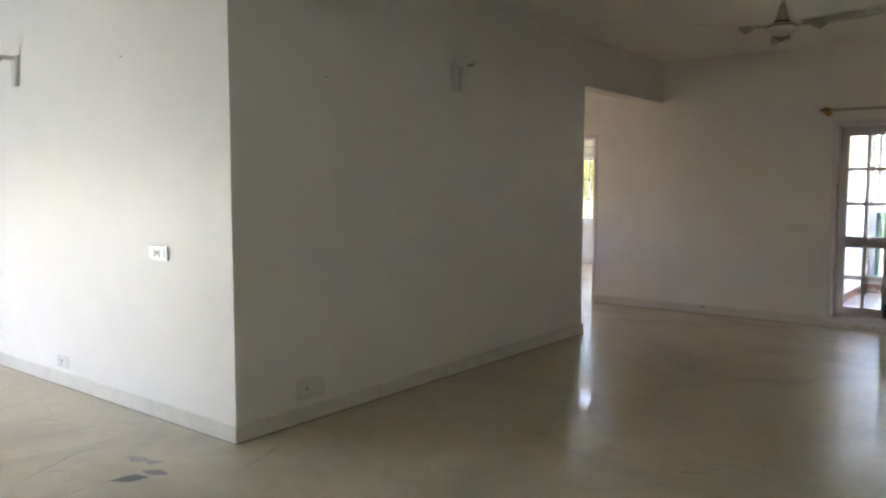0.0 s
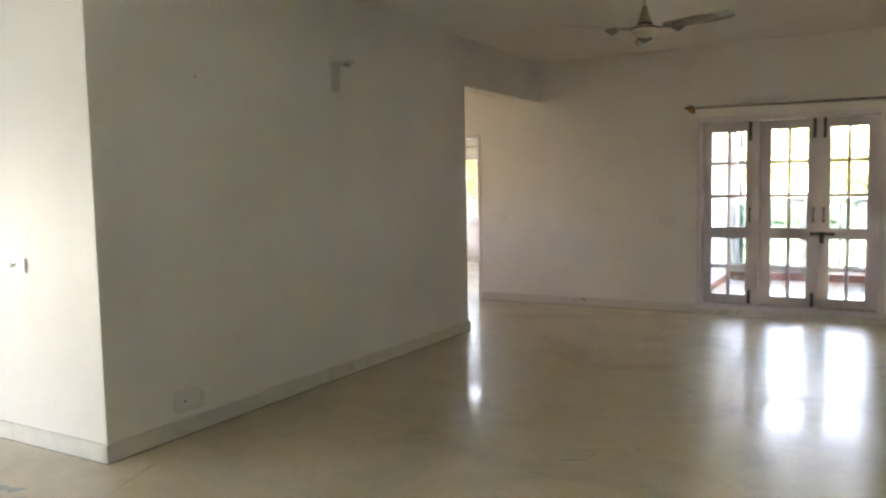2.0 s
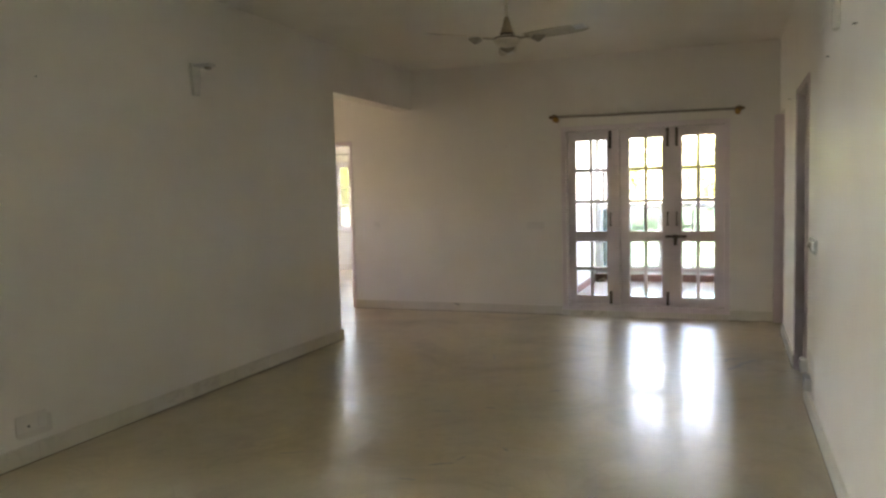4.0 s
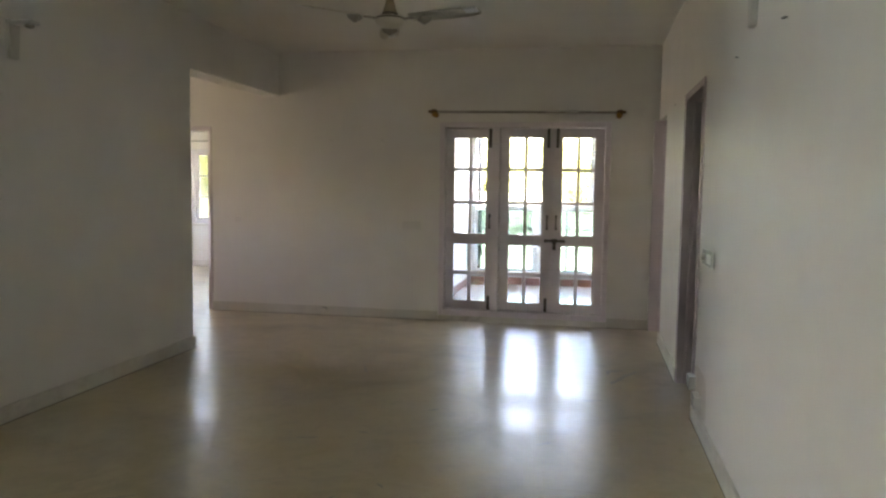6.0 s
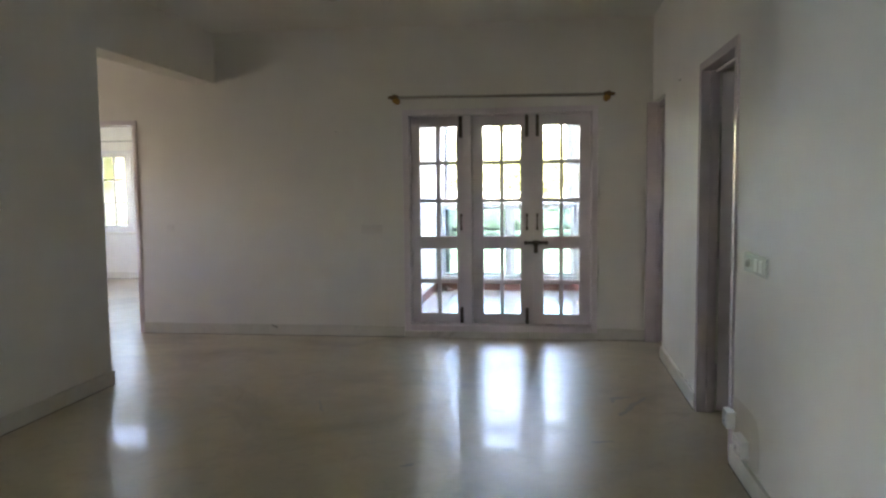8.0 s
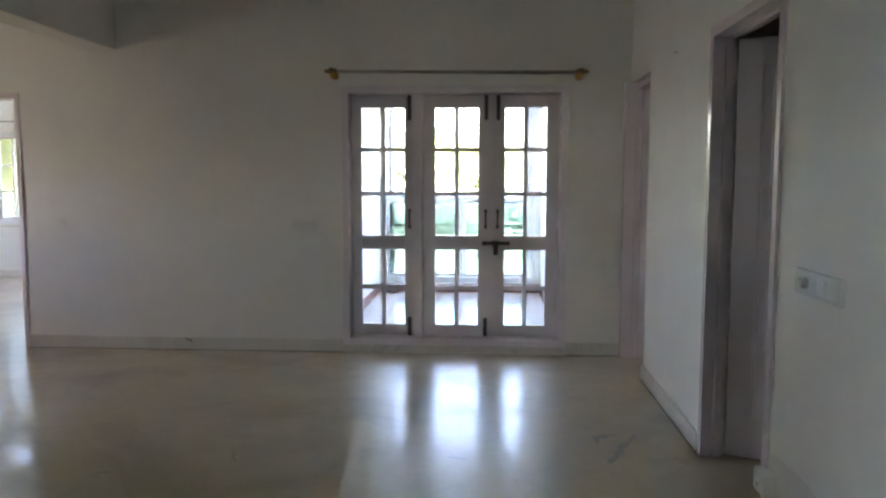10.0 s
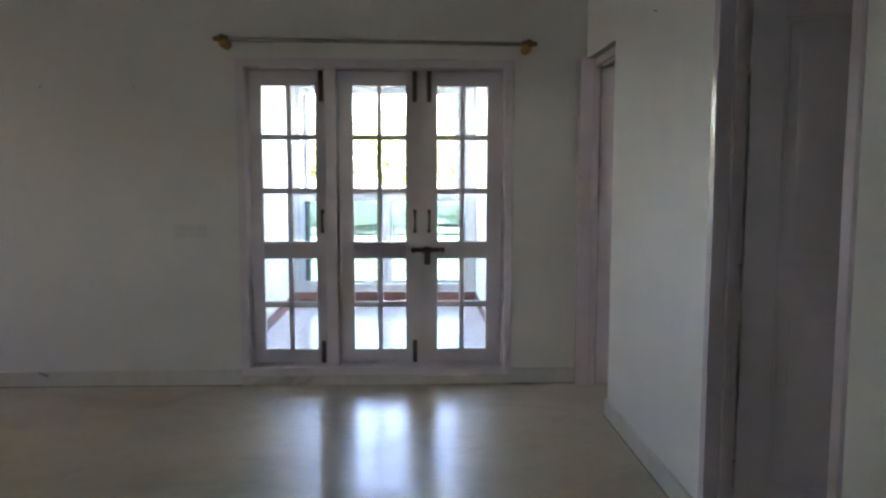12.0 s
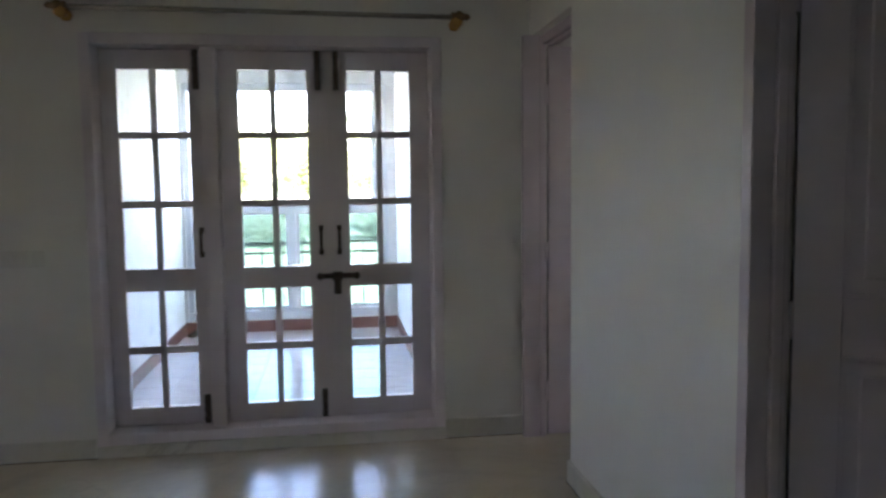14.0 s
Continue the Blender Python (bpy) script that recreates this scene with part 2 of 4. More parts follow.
def wall(name, axis, p0, p1, a0, a1, z0, z1, openings=(), material=None, label="", category="wall"):
    """A wall of thickness p0..p1 across the axis, from a0 to a1 along it, with openings (a, a, z, z)."""
    bm = bmesh.new()
    cuts = sorted({a0, a1, *[o[0] for o in openings], *[o[1] for o in openings]})
    for u, w in zip(cuts, cuts[1:]):
        spans, bottom = [], z0
        for o in sorted((o for o in openings if o[0] < (u + w) / 2 < o[1]), key=lambda o: o[2]):
            if o[2] > bottom:
                spans.append((bottom, o[2]))
            bottom = o[3]
        if bottom < z1:
            spans.append((bottom, z1))
        for lo, hi in spans:
            if axis == "y":
                add_box(bm, u, w, p0, p1, lo, hi)
            else:
                add_box(bm, p0, p1, u, w, lo, hi)
    bmesh.ops.remove_doubles(bm, verts=bm.verts, dist=1e-5)
    ob = part(name, bm, material or WALL)
    return tagged(ob, label or "white painted plaster wall", category, "", "structure")


# ---------------------------------------------------------------- plan
CEILING = 2.93
FAR = 10.24          # wall of the french door
RIGHT = 1.055        # wall of the two open doors
LEFT = -3.075        # long wall
CORNER = 4.107       # where the long wall starts
WALL_END = 8.28      # where it ends
BEAM = 2.456
BACK = 14.65         # window wall of the room behind

FD_X0, FD_X1, FD_TOP = -1.238, 0.575, 2.158
RD_Y0, RD_Y1, RD_TOP = 7.1, 8.06, 2.165
CD_Y0, CD_Y1 = 9.52, 10.215
BR_X0, BR_X1 = -4.95, -3.91

wall("wall_far", "y", FAR, FAR + 0.23, -8.0, 4.2, -0.3, CEILING, [(FD_X0, FD_X1, -0.03, FD_TOP), (BR_X0, BR_X1, -0.03, 2.12)])
wall("wall_right", "x", RIGHT, RIGHT + 0.2, -2.0, FAR, -0.3, CEILING, [(RD_Y0, RD_Y1, -0.03, RD_TOP), (CD_Y0, CD_Y1, -0.03, 2.165)])
wall("wall_long", "x", LEFT - 0.23, LEFT, CORNER + 0.23, WALL_END, -0.3, CEILING)
wall("wall_left", "y", CORNER, CORNER + 0.23, -8.0, LEFT, -0.3, CEILING)
tagged(part("beam", boxes((LEFT - 0.23, LEFT, WALL_END, FAR, BEAM, CEILING)), WALL), "white painted beam over the wide opening", "beam", "", "structure")
wall("wall_window", "x", -7.73, -7.5, -2.0, CORNER, -0.3, CEILING, [(1.1, 2.1, 0.25, 1.85)])
wall("wall_behind", "y", -2.23, -2.0, -7.73, 4.2, -0.3, CEILING)
# the opening in this wall is unseen, added to hold the passage's fill lamp
wall("wall_passage", "x", -6.4, -6.2, CORNER + 0.23, FAR, -0.3, CEILING, [(9.0, 9.5, 1.2, 1.9)])
# room behind the far wall, seen by its doorway
wall("wall_back", "y", BACK, BACK + 0.23, -8.23, -2.9, -0.3, CEILING, [(-7.18, -5.44, 0.76, 2.08), (-7.18, -5.44, 2.55, 2.82)])
# opening out of view, added to let more daylight into the back room
wall("wall_back_left", "x", -8.23, -8.0, FAR, BACK, -0.3, CEILING, [(12.0, 12.85, 0.9, 2.1)])
wall("wall_back_right", "x", -3.13, -2.9, FAR + 0.23, BACK, -0.3, CEILING)
# side room behind the open doors
wall("wall_side", "x", 4.0, 4.2, 5.5, FAR, -0.3, CEILING, [(9.5, 9.85, 1.6, 2.1)])
wall("wall_between", "y", 8.75, 8.87, RIGHT + 0.2, 4.0, -0.3, CEILING)
wall("wall_side_near", "y", 5.3, 5.5, RIGHT + 0.2, 4.2, -0.3, CEILING)

tagged(part("ceiling", boxes((-8.23, 4.2, -2.23, FAR + 0.23, CEILING, CEILING + 0.15), (-8.23, -2.9, FAR + 0.23, BACK + 0.23, CEILING, CEILING + 0.15)), CEIL),
       "plain white painted ceiling", "ceiling", "", "structure")


# ---------------------------------------------------------------- french door
def tower_bolt(parent, x, y, z0, z1):
    b = boxes((x - 0.015, x + 0.015, y - 0.006, y + 0.014, z0, z1), bevel=0.002)
    rod_between(b, (x, y - 0.012, z0 + 0.01), (x, y - 0.012, z1 - 0.005), 0.007)
    for z in (z0 + 0.03, (z0 + z1) / 2, z1 - 0.03):
        add_box(b, x - 0.016, x + 0.016, y - 0.022, y - 0.001, z - 0.007, z + 0.007, bevel=0.002)
    rod_between(b, (x, y - 0.014, (z0 + z1) / 2 + 0.02), (x, y - 0.036, (z0 + z1) / 2 + 0.02), 0.005)
    part("tower_bolt", b, DARKBRASS, parent, "dark bronze tower bolt")


def pull(parent, x, y, z0, z1):
    b = bmesh.new()
    for z in (z0, z1):
        rod_between(b, (x, y, z), (x, y - 0.03, z), 0.006)
        add_box(b, x - 0.012, x + 0.012, y - 0.004, y, z - 0.014, z + 0.014, bevel=0.002)
    rod_between(b, (x, y - 0.03, z0 - 0.012), (x, y - 0.03, z1 + 0.012), 0.0075)
    part("handle", b, DARKBRASS, parent, "dark bronze pull handle", True)


ROWS_Z = [(0.214, 0.504), (0.544, 0.839), (0.957, 1.28), (1.318, 1.641), (1.676, 1.999)]


def glazed_leaf(door, x0, x1, gx0, gx1, yf, z0, z1, thick=0.04):
    """A glazed leaf: stiles and rails, slimmer glazing bars, ten panes of their own."""
    mid = (gx0 + gx1) / 2
    b = boxes((x0, gx0, yf, yf + thick, z0, z1), (gx1, x1, yf, yf + thick, z0, z1), bevel=0.003)
    add_box(b, gx0, gx1, yf + 0.001, yf + thick - 0.001, z0, ROWS_Z[0][0])
    add_box(b, gx0, gx1, yf + 0.001, yf + thick - 0.001, ROWS_Z[-1][1], z1)
    add_box(b, gx0, gx1, yf + 0.001, yf + thick - 0.001, ROWS_Z[1][1], ROWS_Z[2][0], bevel=0.003)
    for i in (0, 2, 3):
        add_box(b, gx0 - 0.002, gx1 + 0.002, yf + 0.006, yf + thick - 0.006, ROWS_Z[i][1], ROWS_Z[i + 1][0], bevel=0.006)
    for a, c in ((ROWS_Z[0][0], ROWS_Z[1][1]), (ROWS_Z[2][0], ROWS_Z[4][1])):
        add_box(b, mid - 0.017, mid + 0.017, yf + 0.004, yf + thick - 0.004, a - 0.002, c + 0.002, bevel=0.006)
    leaf = part("leaf", b, DOORPAINT, door)
    for a, c in ROWS_Z:
        for u, w in ((gx0, mid - 0.017), (mid + 0.017, gx1)):
            g = part("pane", boxes((u - 0.004, w + 0.004, yf + thick / 2 - 0.002, yf + thick / 2 + 0.002, a - 0.004, c + 0.004)), GLASS, leaf)
            g.visible_shadow = False
    return leaf


LEAF_Y = FAR + 0.125
french = thing("door_1", pose(0, 0, 0), "tall white glazed french door with three leaves and bronze bolts", "french door", "", "structure")
ft = FD_TOP
FF = FAR - 0.005      # the frame stands just proud of the plaster
LT = ft - 0.056       # top of the leaves
part("jamb", boxes((FD_X0 + 0.002, FD_X0 + 0.056, FF, FAR + 0.21, 0.06, ft - 0.002), bevel=0.004), DOORPAINT, french)
part("jamb", boxes((FD_X1 - 0.056, FD_X1 - 0.002, FF, FAR + 0.21, 0.06, ft - 0.002), bevel=0.004), DOORPAINT, french)
part("head", boxes((FD_X0 + 0.0565, FD_X1 - 0.0565, FF + 0.001, FAR + 0.209, ft - 0.055, ft - 0.002), bevel=0.004), DOORPAINT, french)
part("post", boxes((-0.665, -0.592, FAR + 0.04, FAR + 0.2, 0.118, ft - 0.0555), bevel=0.004), DOORPAINT, french)
part("bottom_rail", boxes((FD_X0 + 0.0565, FD_X1 - 0.0565, FF + 0.001, FAR + 0.2, 0.061, 0.1175), bevel=0.004), DOORPAINT, french)
SY0, SY1 = LEAF_Y + 0.0405, LEAF_Y + 0.056
part("stop", boxes((FD_X0 + 0.0565, FD_X0 + 0.076, SY0, SY1, 0.119, LT), (-0.685, -0.6655, SY0, SY1, 0.119, LT), bevel=0.002), DOORPAINT, french)
part("stop", boxes((-0.5915, -0.572, SY0, SY1, 0.119, LT), (FD_X1 - 0.076, FD_X1 - 0.0565, SY0, SY1, 0.119, LT), bevel=0.002), DOORPAINT, french)
part("stop", boxes((FD_X0 + 0.0765, -0.6855, SY0, SY1, LT - 0.02, LT), (-0.5715, FD_X1 - 0.0765, SY0, SY1, LT - 0.02, LT), (FD_X0 + 0.0765, -0.6855, SY0, SY1, 0.119, 0.145), (-0.5715, FD_X1 - 0.0765, SY0, SY1, 0.119, 0.145), bevel=0.002), DOORPAINT, french)
la = glazed_leaf(french, FD_X0 + 0.059, -0.668, -1.095, -0.742, LEAF_Y, 0.121, LT - 0.003)
lb = glazed_leaf(french, -0.588, -0.028, -0.489, -0.137, LEAF_Y, 0.121, LT - 0.003)
lc = glazed_leaf(french, -0.0275, FD_X1 - 0.059, 0.079, 0.413, LEAF_Y, 0.121, LT - 0.003)
part("astragal", boxes((-0.04, -0.014, LEAF_Y - 0.008, LEAF_Y - 0.0005, 0.124, LT - 0.005), bevel=0.002), DOORPAINT, lc)
for leaf, x in ((la, -0.70), (lb, -0.075), (lc, 0.022)):
    tower_bolt(leaf, x, LEAF_Y - 0.014, 1.895, LT - 0.004)
    pull(leaf, x, LEAF_Y, 1.03, 1.16)
for leaf, x in ((la, -0.70), (lb, -0.075)):
    tower_bolt(leaf, x, LEAF_Y - 0.013, 0.122, 0.275)
b = boxes((-0.10, 0.12, LEAF_Y - 0.012, LEAF_Y - 0.001, 0.884, 0.912), (-0.02, 0.035, LEAF_Y - 0.02, LEAF_Y - 0.002, 0.874, 0.920), bevel=0.003)
rod_between(b, (-0.095, LEAF_Y - 0.018, 0.898), (0.12, LEAF_Y - 0.018, 0.898), 0.009)
for x in (-0.085, 0.11):
    add_lathe(b, [(0.004, -0.02), (0.016, -0.012), (0.018, 0), (0.016, 0.012), (0.004, 0.02)], 14, Matrix.Translation((x, LEAF_Y - 0.02, 0.898)))
add_box(b, -0.012, 0.028, LEAF_Y - 0.03, LEAF_Y - 0.012, 0.80, 0.888, bevel=0.006)
part("latch", b, DARKBRASS, lb, "dark bronze sliding latch with padlock hasp")

tagged(part("sill", boxes((FD_X0, FD_X1, FAR - 0.016, FAR + 0.225, -0.002, 0.06), bevel=0.004), SKIRT), "low cream marble step under the french door", "door sill", "", "structure")


# ---------------------------------------------------------------- curtain rod
def curtain_rod(x0, x1, y, z, label, r=0.011, drop=0.0):
    c = thing("curtain_rod", pose(0, 0, 0), label, "curtain rod")
    b = bmesh.new()
    rod_between(b, (x0, y, z), (x1, y, z - drop), r, None, 14)
    part("pole", b, RODMETAL, c, "", True)
    for x, s in ((x0, -1), (x1, 1)):
        z = z - drop if s > 0 else z
        m = Matrix.Translation((x - s * 0.012, y, z + 0.002)) @ pose(0, 0, 0, 0, 90 * s, 0)
        part("finial", lathe([(0.013, -0.036), (0.021, -0.032), (0.024, -0.022), (0.018, -0.014), (0.028, -0.004), (0.031, 0.008), (0.027, 0.02), (0.017, 0.032), (0.014, 0.038), (0.018, 0.045), (0.013, 0.056), (0.003, 0.066)], 20, m), FINIAL, c, "dull antique brass turned finial", True)
        k = bmesh.new()
        xb = x - s * 0.018
        wy = FAR if y < FAR + 0.1 else BACK
        rod_between(k, (xb, y, z - 0.026), (xb, wy, z - 0.026), 0.008)
        add_lathe(k, [(0.03, 0), (0.03, 0.005), (0.012, 0.012)], 18, Matrix.Translation((xb, wy, z - 0.026)) @ pose(0, 0, 0, 90, 0, 0))
        add_lathe(k, [(0.012, -0.016), (0.03, -0.012), (0.034, 0.0), (0.028, 0.012), (0.016, 0.017), (0.006, 0.022)], 18, Matrix.Translation((xb, y - 0.004, z - 0.022)) @ pose(0, 0, 0, 90, 0, 0))
        part("bracket", k, BRASS, c, "polished brass bracket with a round boss", True)
    return c


curtain_rod(-1.30, 0.664, FAR - 0.085, 2.262, "thin steel curtain rod with brass finials above the french door", 0.0125, 0.017)


# ---------------------------------------------------------------- panelled doors in the side wall
def side_frame(name, y0, y1, top, label, nib=0.012, deep=0.103, near_at=-0.012):
    """Frame in the side wall, with a stepped moulding on its jambs and head."""
    d = thing(name, pose(0, 0, 0), label, "door", "side doors", "structure")
    x = RIGHT
    u, w = x + deep * 0.48, x + deep * 0.78
    far = boxes((x - nib, u, y1 - 0.05, y1 - 0.002, 0, top - 0.002), (u, w, y1 - 0.062, y1 - 0.002, 0, top - 0.002),
                (w, x + deep, y1 - 0.05, y1 - 0.002, 0, top - 0.002), bevel=0.004)
    part("jamb", far, ENAMEL, d)
    near = boxes((x + near_at, x + 0.075, y0 + 0.002, y0 + 0.05, 0, top - 0.002), (x + 0.075, x + 0.1, y0 + 0.002, y0 + 0.062, 0, top - 0.002),
                 (x + 0.1, x + 0.135, y0 + 0.002, y0 + 0.05, 0, top - 0.002), bevel=0.004)
    part("jamb", near, ENAMEL, d)
    part("head", boxes((x + near_at, x + 0.075, y0 + 0.05, y1 - 0.05, top - 0.05, top - 0.002), (x + 0.075, x + 0.1, y0 + 0.062, y1 - 0.062, top - 0.062, top - 0.002),
                       (x + 0.1, x + 0.135, y0 + 0.05, y1 - 0.05, top - 0.05, top - 0.002), bevel=0.004), ENAMEL, d)
    return d


def panel_leaf(door, hinge, angle, width, top):
    """A leaf with two recessed panels, swung open about its hinge edge; it runs along its own x."""
    m = Matrix.Translation(hinge) @ pose(0, 0, 0, 0, 0, angle)
    t = 0.036
    s = 0.115
    z0 = 0.012
    rails = [(z0, 0.22), (0.93, 1.08), (top - 0.13, top)]
    b = boxes((0, s, -t, 0, z0, top), (width - s, width, -t, 0, z0, top), bevel=0.003)
    for a, c in rails:
        add_box(b, s, width - s, -t + 0.001, -0.001, a, c, bevel=0.003)
    leaf = part("leaf", b, ENAMEL, door)
    leaf.matrix_basis = m
    for a, c in ((0.22, 0.93), (1.08, top - 0.13)):
        p = boxes((s - 0.004, width - s + 0.004, -t + 0.012, -0.012, a - 0.004, c + 0.004))
        add_box(p, s + 0.05, width - s - 0.05, -t + 0.006, -0.006, a + 0.05, c - 0.05, bevel=0.005)
        part("panel", p, ENAMEL, leaf)
        f = bmesh.new()
        for u, w, e, g in ((s, s + 0.014, a, c), (width - s - 0.014, width - s, a, c), (s, width - s, a, a + 0.014), (s, width - s, c - 0.014, c)):
            add_box(f, u, w, -t + 0.004, -t + 0.0125, e, g, bevel=0.003)
        part("moulding", f, ENAMEL, leaf)
    for z in (0.25, 1.02, top - 0.25):
        h = boxes((-0.022, 0.004, -t + 0.004, -t + 0.03, z - 0.05, z + 0.05))
        rod_between(h, (-0.012, -t - 0.001, z - 0.05), (-0.012, -t - 0.001, z + 0.05), 0.006)
        part("hinge", h, ENAMEL, leaf)
    k = lathe([(0.011, 0), (0.011, 0.02), (0.024, 0.03), (0.028, 0.045), (0.02, 0.058), (0.002, 0.062)], 16, Matrix.Translation((width - 0.06, -t, 1.0)) @ pose(0, 0, 0, 90, 0, 0))
    part("knob", k, DARKBRASS, leaf, "dark bronze knob", True)
    return leaf


d2 = side_frame("door_2", RD_Y0, RD_Y1, RD_TOP, "grey-white enamelled panel door standing open into the side room")
panel_leaf(d2, (RIGHT + 0.128, RD_Y1 - 0.017, 0), -24, 0.78, RD_TOP - 0.06)
d3 = side_frame("door_3", CD_Y0, CD_Y1, RD_TOP, "grey-white enamelled panel door beside the french door, wide open", 0.055, 0.07, 0.045)
panel_leaf(d3, (RIGHT + 0.082, CD_Y1 - 0.017, 0), -4, 0.68, RD_TOP - 0.06)


# ---------------------------------------------------------------- doorway and window of the room behind
d4 = thing("door_4", pose(0, 0, 0), "varnished yellow wooden door opened into the bright room", "door", "", "structure")
part("jamb", boxes((BR_X1 - 0.045, BR_X1 - 0.002, FAR - 0.008, FAR + 0.12, 0, 2.118), bevel=0.004), DOORPAINT, d4)
part("jamb", boxes((BR_X0 + 0.002, BR_X0 + 0.045, FAR - 0.008, FAR + 0.12, 0, 2.118), bevel=0.004), DOORPAINT, d4)
part("head", boxes((BR_X0 + 0.045, BR_X1 - 0.045, FAR - 0.007, FAR + 0.119, 2.07, 2.118), bevel=0.004), DOORPAINT, d4)
b = boxes((0, 0.48, 0, 0.035, 0.01, 2.06), bevel=0.003)
yl = part("leaf", b, LEAFWOOD, d4, "varnished yellow wood")
yl.matrix_basis = pose(BR_X0 + 0.05, FAR + 0.125, 0, 0, 0, 64)
for z in (0.25, 1.85):
    part("hinge", boxes((-0.01, 0.012, -0.006, 0.004, z - 0.05, z + 0.05)), BRASS, yl)

WIN_X0, WIN_X1, WIN_Z0, WIN_Z1 = -7.18, -5.44, 0.76, 2.08
w1 = thing("window_1", pose(0, 0, 0), "white painted casement window with small panes", "window", "", "structure")
yw = BACK + 0.03
n = 3
step = (WIN_X1 - WIN_X0 - 0.06) / n
fr = boxes((WIN_X0, WIN_X1, yw, yw + 0.1, WIN_Z0, WIN_Z0 + 0.05), (WIN_X0, WIN_X1, yw, yw + 0.1, WIN_Z1 - 0.05, WIN_Z1))
for i in range(n + 1):
    x = WIN_X0 + i * step
    add_box(fr, x, x + 0.06, yw + 0.002, yw + 0.098, WIN_Z0 + 0.05, WIN_Z1 - 0.05, bevel=0.004)
part("window_frame", fr, WINPAINT, w1)
part("window_sill", boxes((WIN_X0 - 0.05, WIN_X1 + 0.05, BACK - 0.04, BACK + 0.025, WIN_Z0 - 0.035, WIN_Z0 - 0.002), bevel=0.004), SKIRT, w1)
for i in range(n):
    x0, x1 = WIN_X0 + i * step + 0.062, WIN_X0 + (i + 1) * step - 0.002
    z0, z1 = WIN_Z0 + 0.052, WIN_Z1 - 0.052
    s = boxes((x0, x0 + 0.05, yw + 0.02, yw + 0.06, z0, z1), (x1 - 0.05, x1, yw + 0.02, yw + 0.06, z0, z1),
              (x0 + 0.05, x1 - 0.05, yw + 0.02, yw + 0.06, z0, z0 + 0.05), (x0 + 0.05, x1 - 0.05, yw + 0.02, yw + 0.06, z1 - 0.05, z1), bevel=0.003)
    xm = (x0 + x1) / 2
    add_box(s, xm - 0.012, xm + 0.012, yw + 0.025, yw + 0.055, z0 + 0.05, z1 - 0.05)
    h = (z1 - z0 - 0.1) / 3
    for k in (1, 2):
        add_box(s, x0 + 0.05, x1 - 0.05, yw + 0.026, yw + 0.054, z0 + 0.05 + k * h - 0.012, z0 + 0.05 + k * h + 0.012)
    sash = part("sash", s, WINPAINT, w1)
    for k in range(3):
        for u, w in ((x0 + 0.05, xm - 0.012), (xm + 0.012, x1 - 0.05)):
            g = part("pane", boxes((u, w, yw + 0.038, yw + 0.042, z0 + 0.05 + k * h + (0.012 if k else 0), z0 + 0.05 + (k + 1) * h - (0.012 if k < 2 else 0))), MILKGLASS, sash)
            g.visible_shadow = False
curtain_rod(-7.4, -5.2, BACK - 0.08, 2.22, "thin curtain rod over the casement window", 0.009)


# ---------------------------------------------------------------- skirting
def skirting(name, *rows):
    """Skirting laid in marble lengths with hairline joints."""
    base = thing(name, pose(0, 0, 0), "cream marble skirting, slightly worn and stained", "skirting", "", "structure")
    for x0, x1, y0, y1, z0, z1 in rows:
        along_x = x1 - x0 > y1 - y0
        a0, a1 = (x0, x1) if along_x else (y0, y1)
        n = max(1, round((a1 - a0) / 0.62))
        for k in range(n):
            u, w = a0 + (a1 - a0) * k / n + 0.0006, a0 + (a1 - a0) * (k + 1) / n - 0.0006
            part("tile", boxes((u, w, y0, y1, z0, z1) if along_x else (x0, x1, u, w, z0, z1), bevel=0.0025), SKIRT, base)
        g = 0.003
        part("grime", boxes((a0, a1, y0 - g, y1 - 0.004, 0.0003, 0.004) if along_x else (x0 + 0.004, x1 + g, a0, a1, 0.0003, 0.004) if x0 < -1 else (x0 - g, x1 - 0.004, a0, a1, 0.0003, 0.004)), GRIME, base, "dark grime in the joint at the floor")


SK, SH = 0.018, 0.105
skirting("baseboard_far", (BR_X1 + 0.002, FD_X0 - 0.001, FAR - SK, FAR + 0.001, 0.003, SH), (FD_X1 + 0.001, RIGHT - 0.013, FAR - SK, FAR + 0.001, 0.003, SH))
skirting("baseboard_right", (RIGHT - SK, RIGHT + 0.001, -2.0, RD_Y0 - 0.002, 0.003, SH), (RIGHT - SK, RIGHT + 0.001, RD_Y1 + 0.002, CD_Y0 - 0.002, 0.003, SH))
skirting("baseboard_long", (LEFT - 0.001, LEFT + SK, CORNER - SK, WALL_END + SK, 0.003, SH))
skirting("baseboard_end", (LEFT - 0.23, LEFT - 0.0012, WALL_END, WALL_END + SK, 0.003, SH))
skirting("baseboard_left", (-7.5, LEFT - 0.0012, CORNER - SK, CORNER + 0.001, 0.003, SH))
skirting("baseboard_back", (-8.0, -3.13, BACK - SK, BACK + 0.001, 0.003, SH))


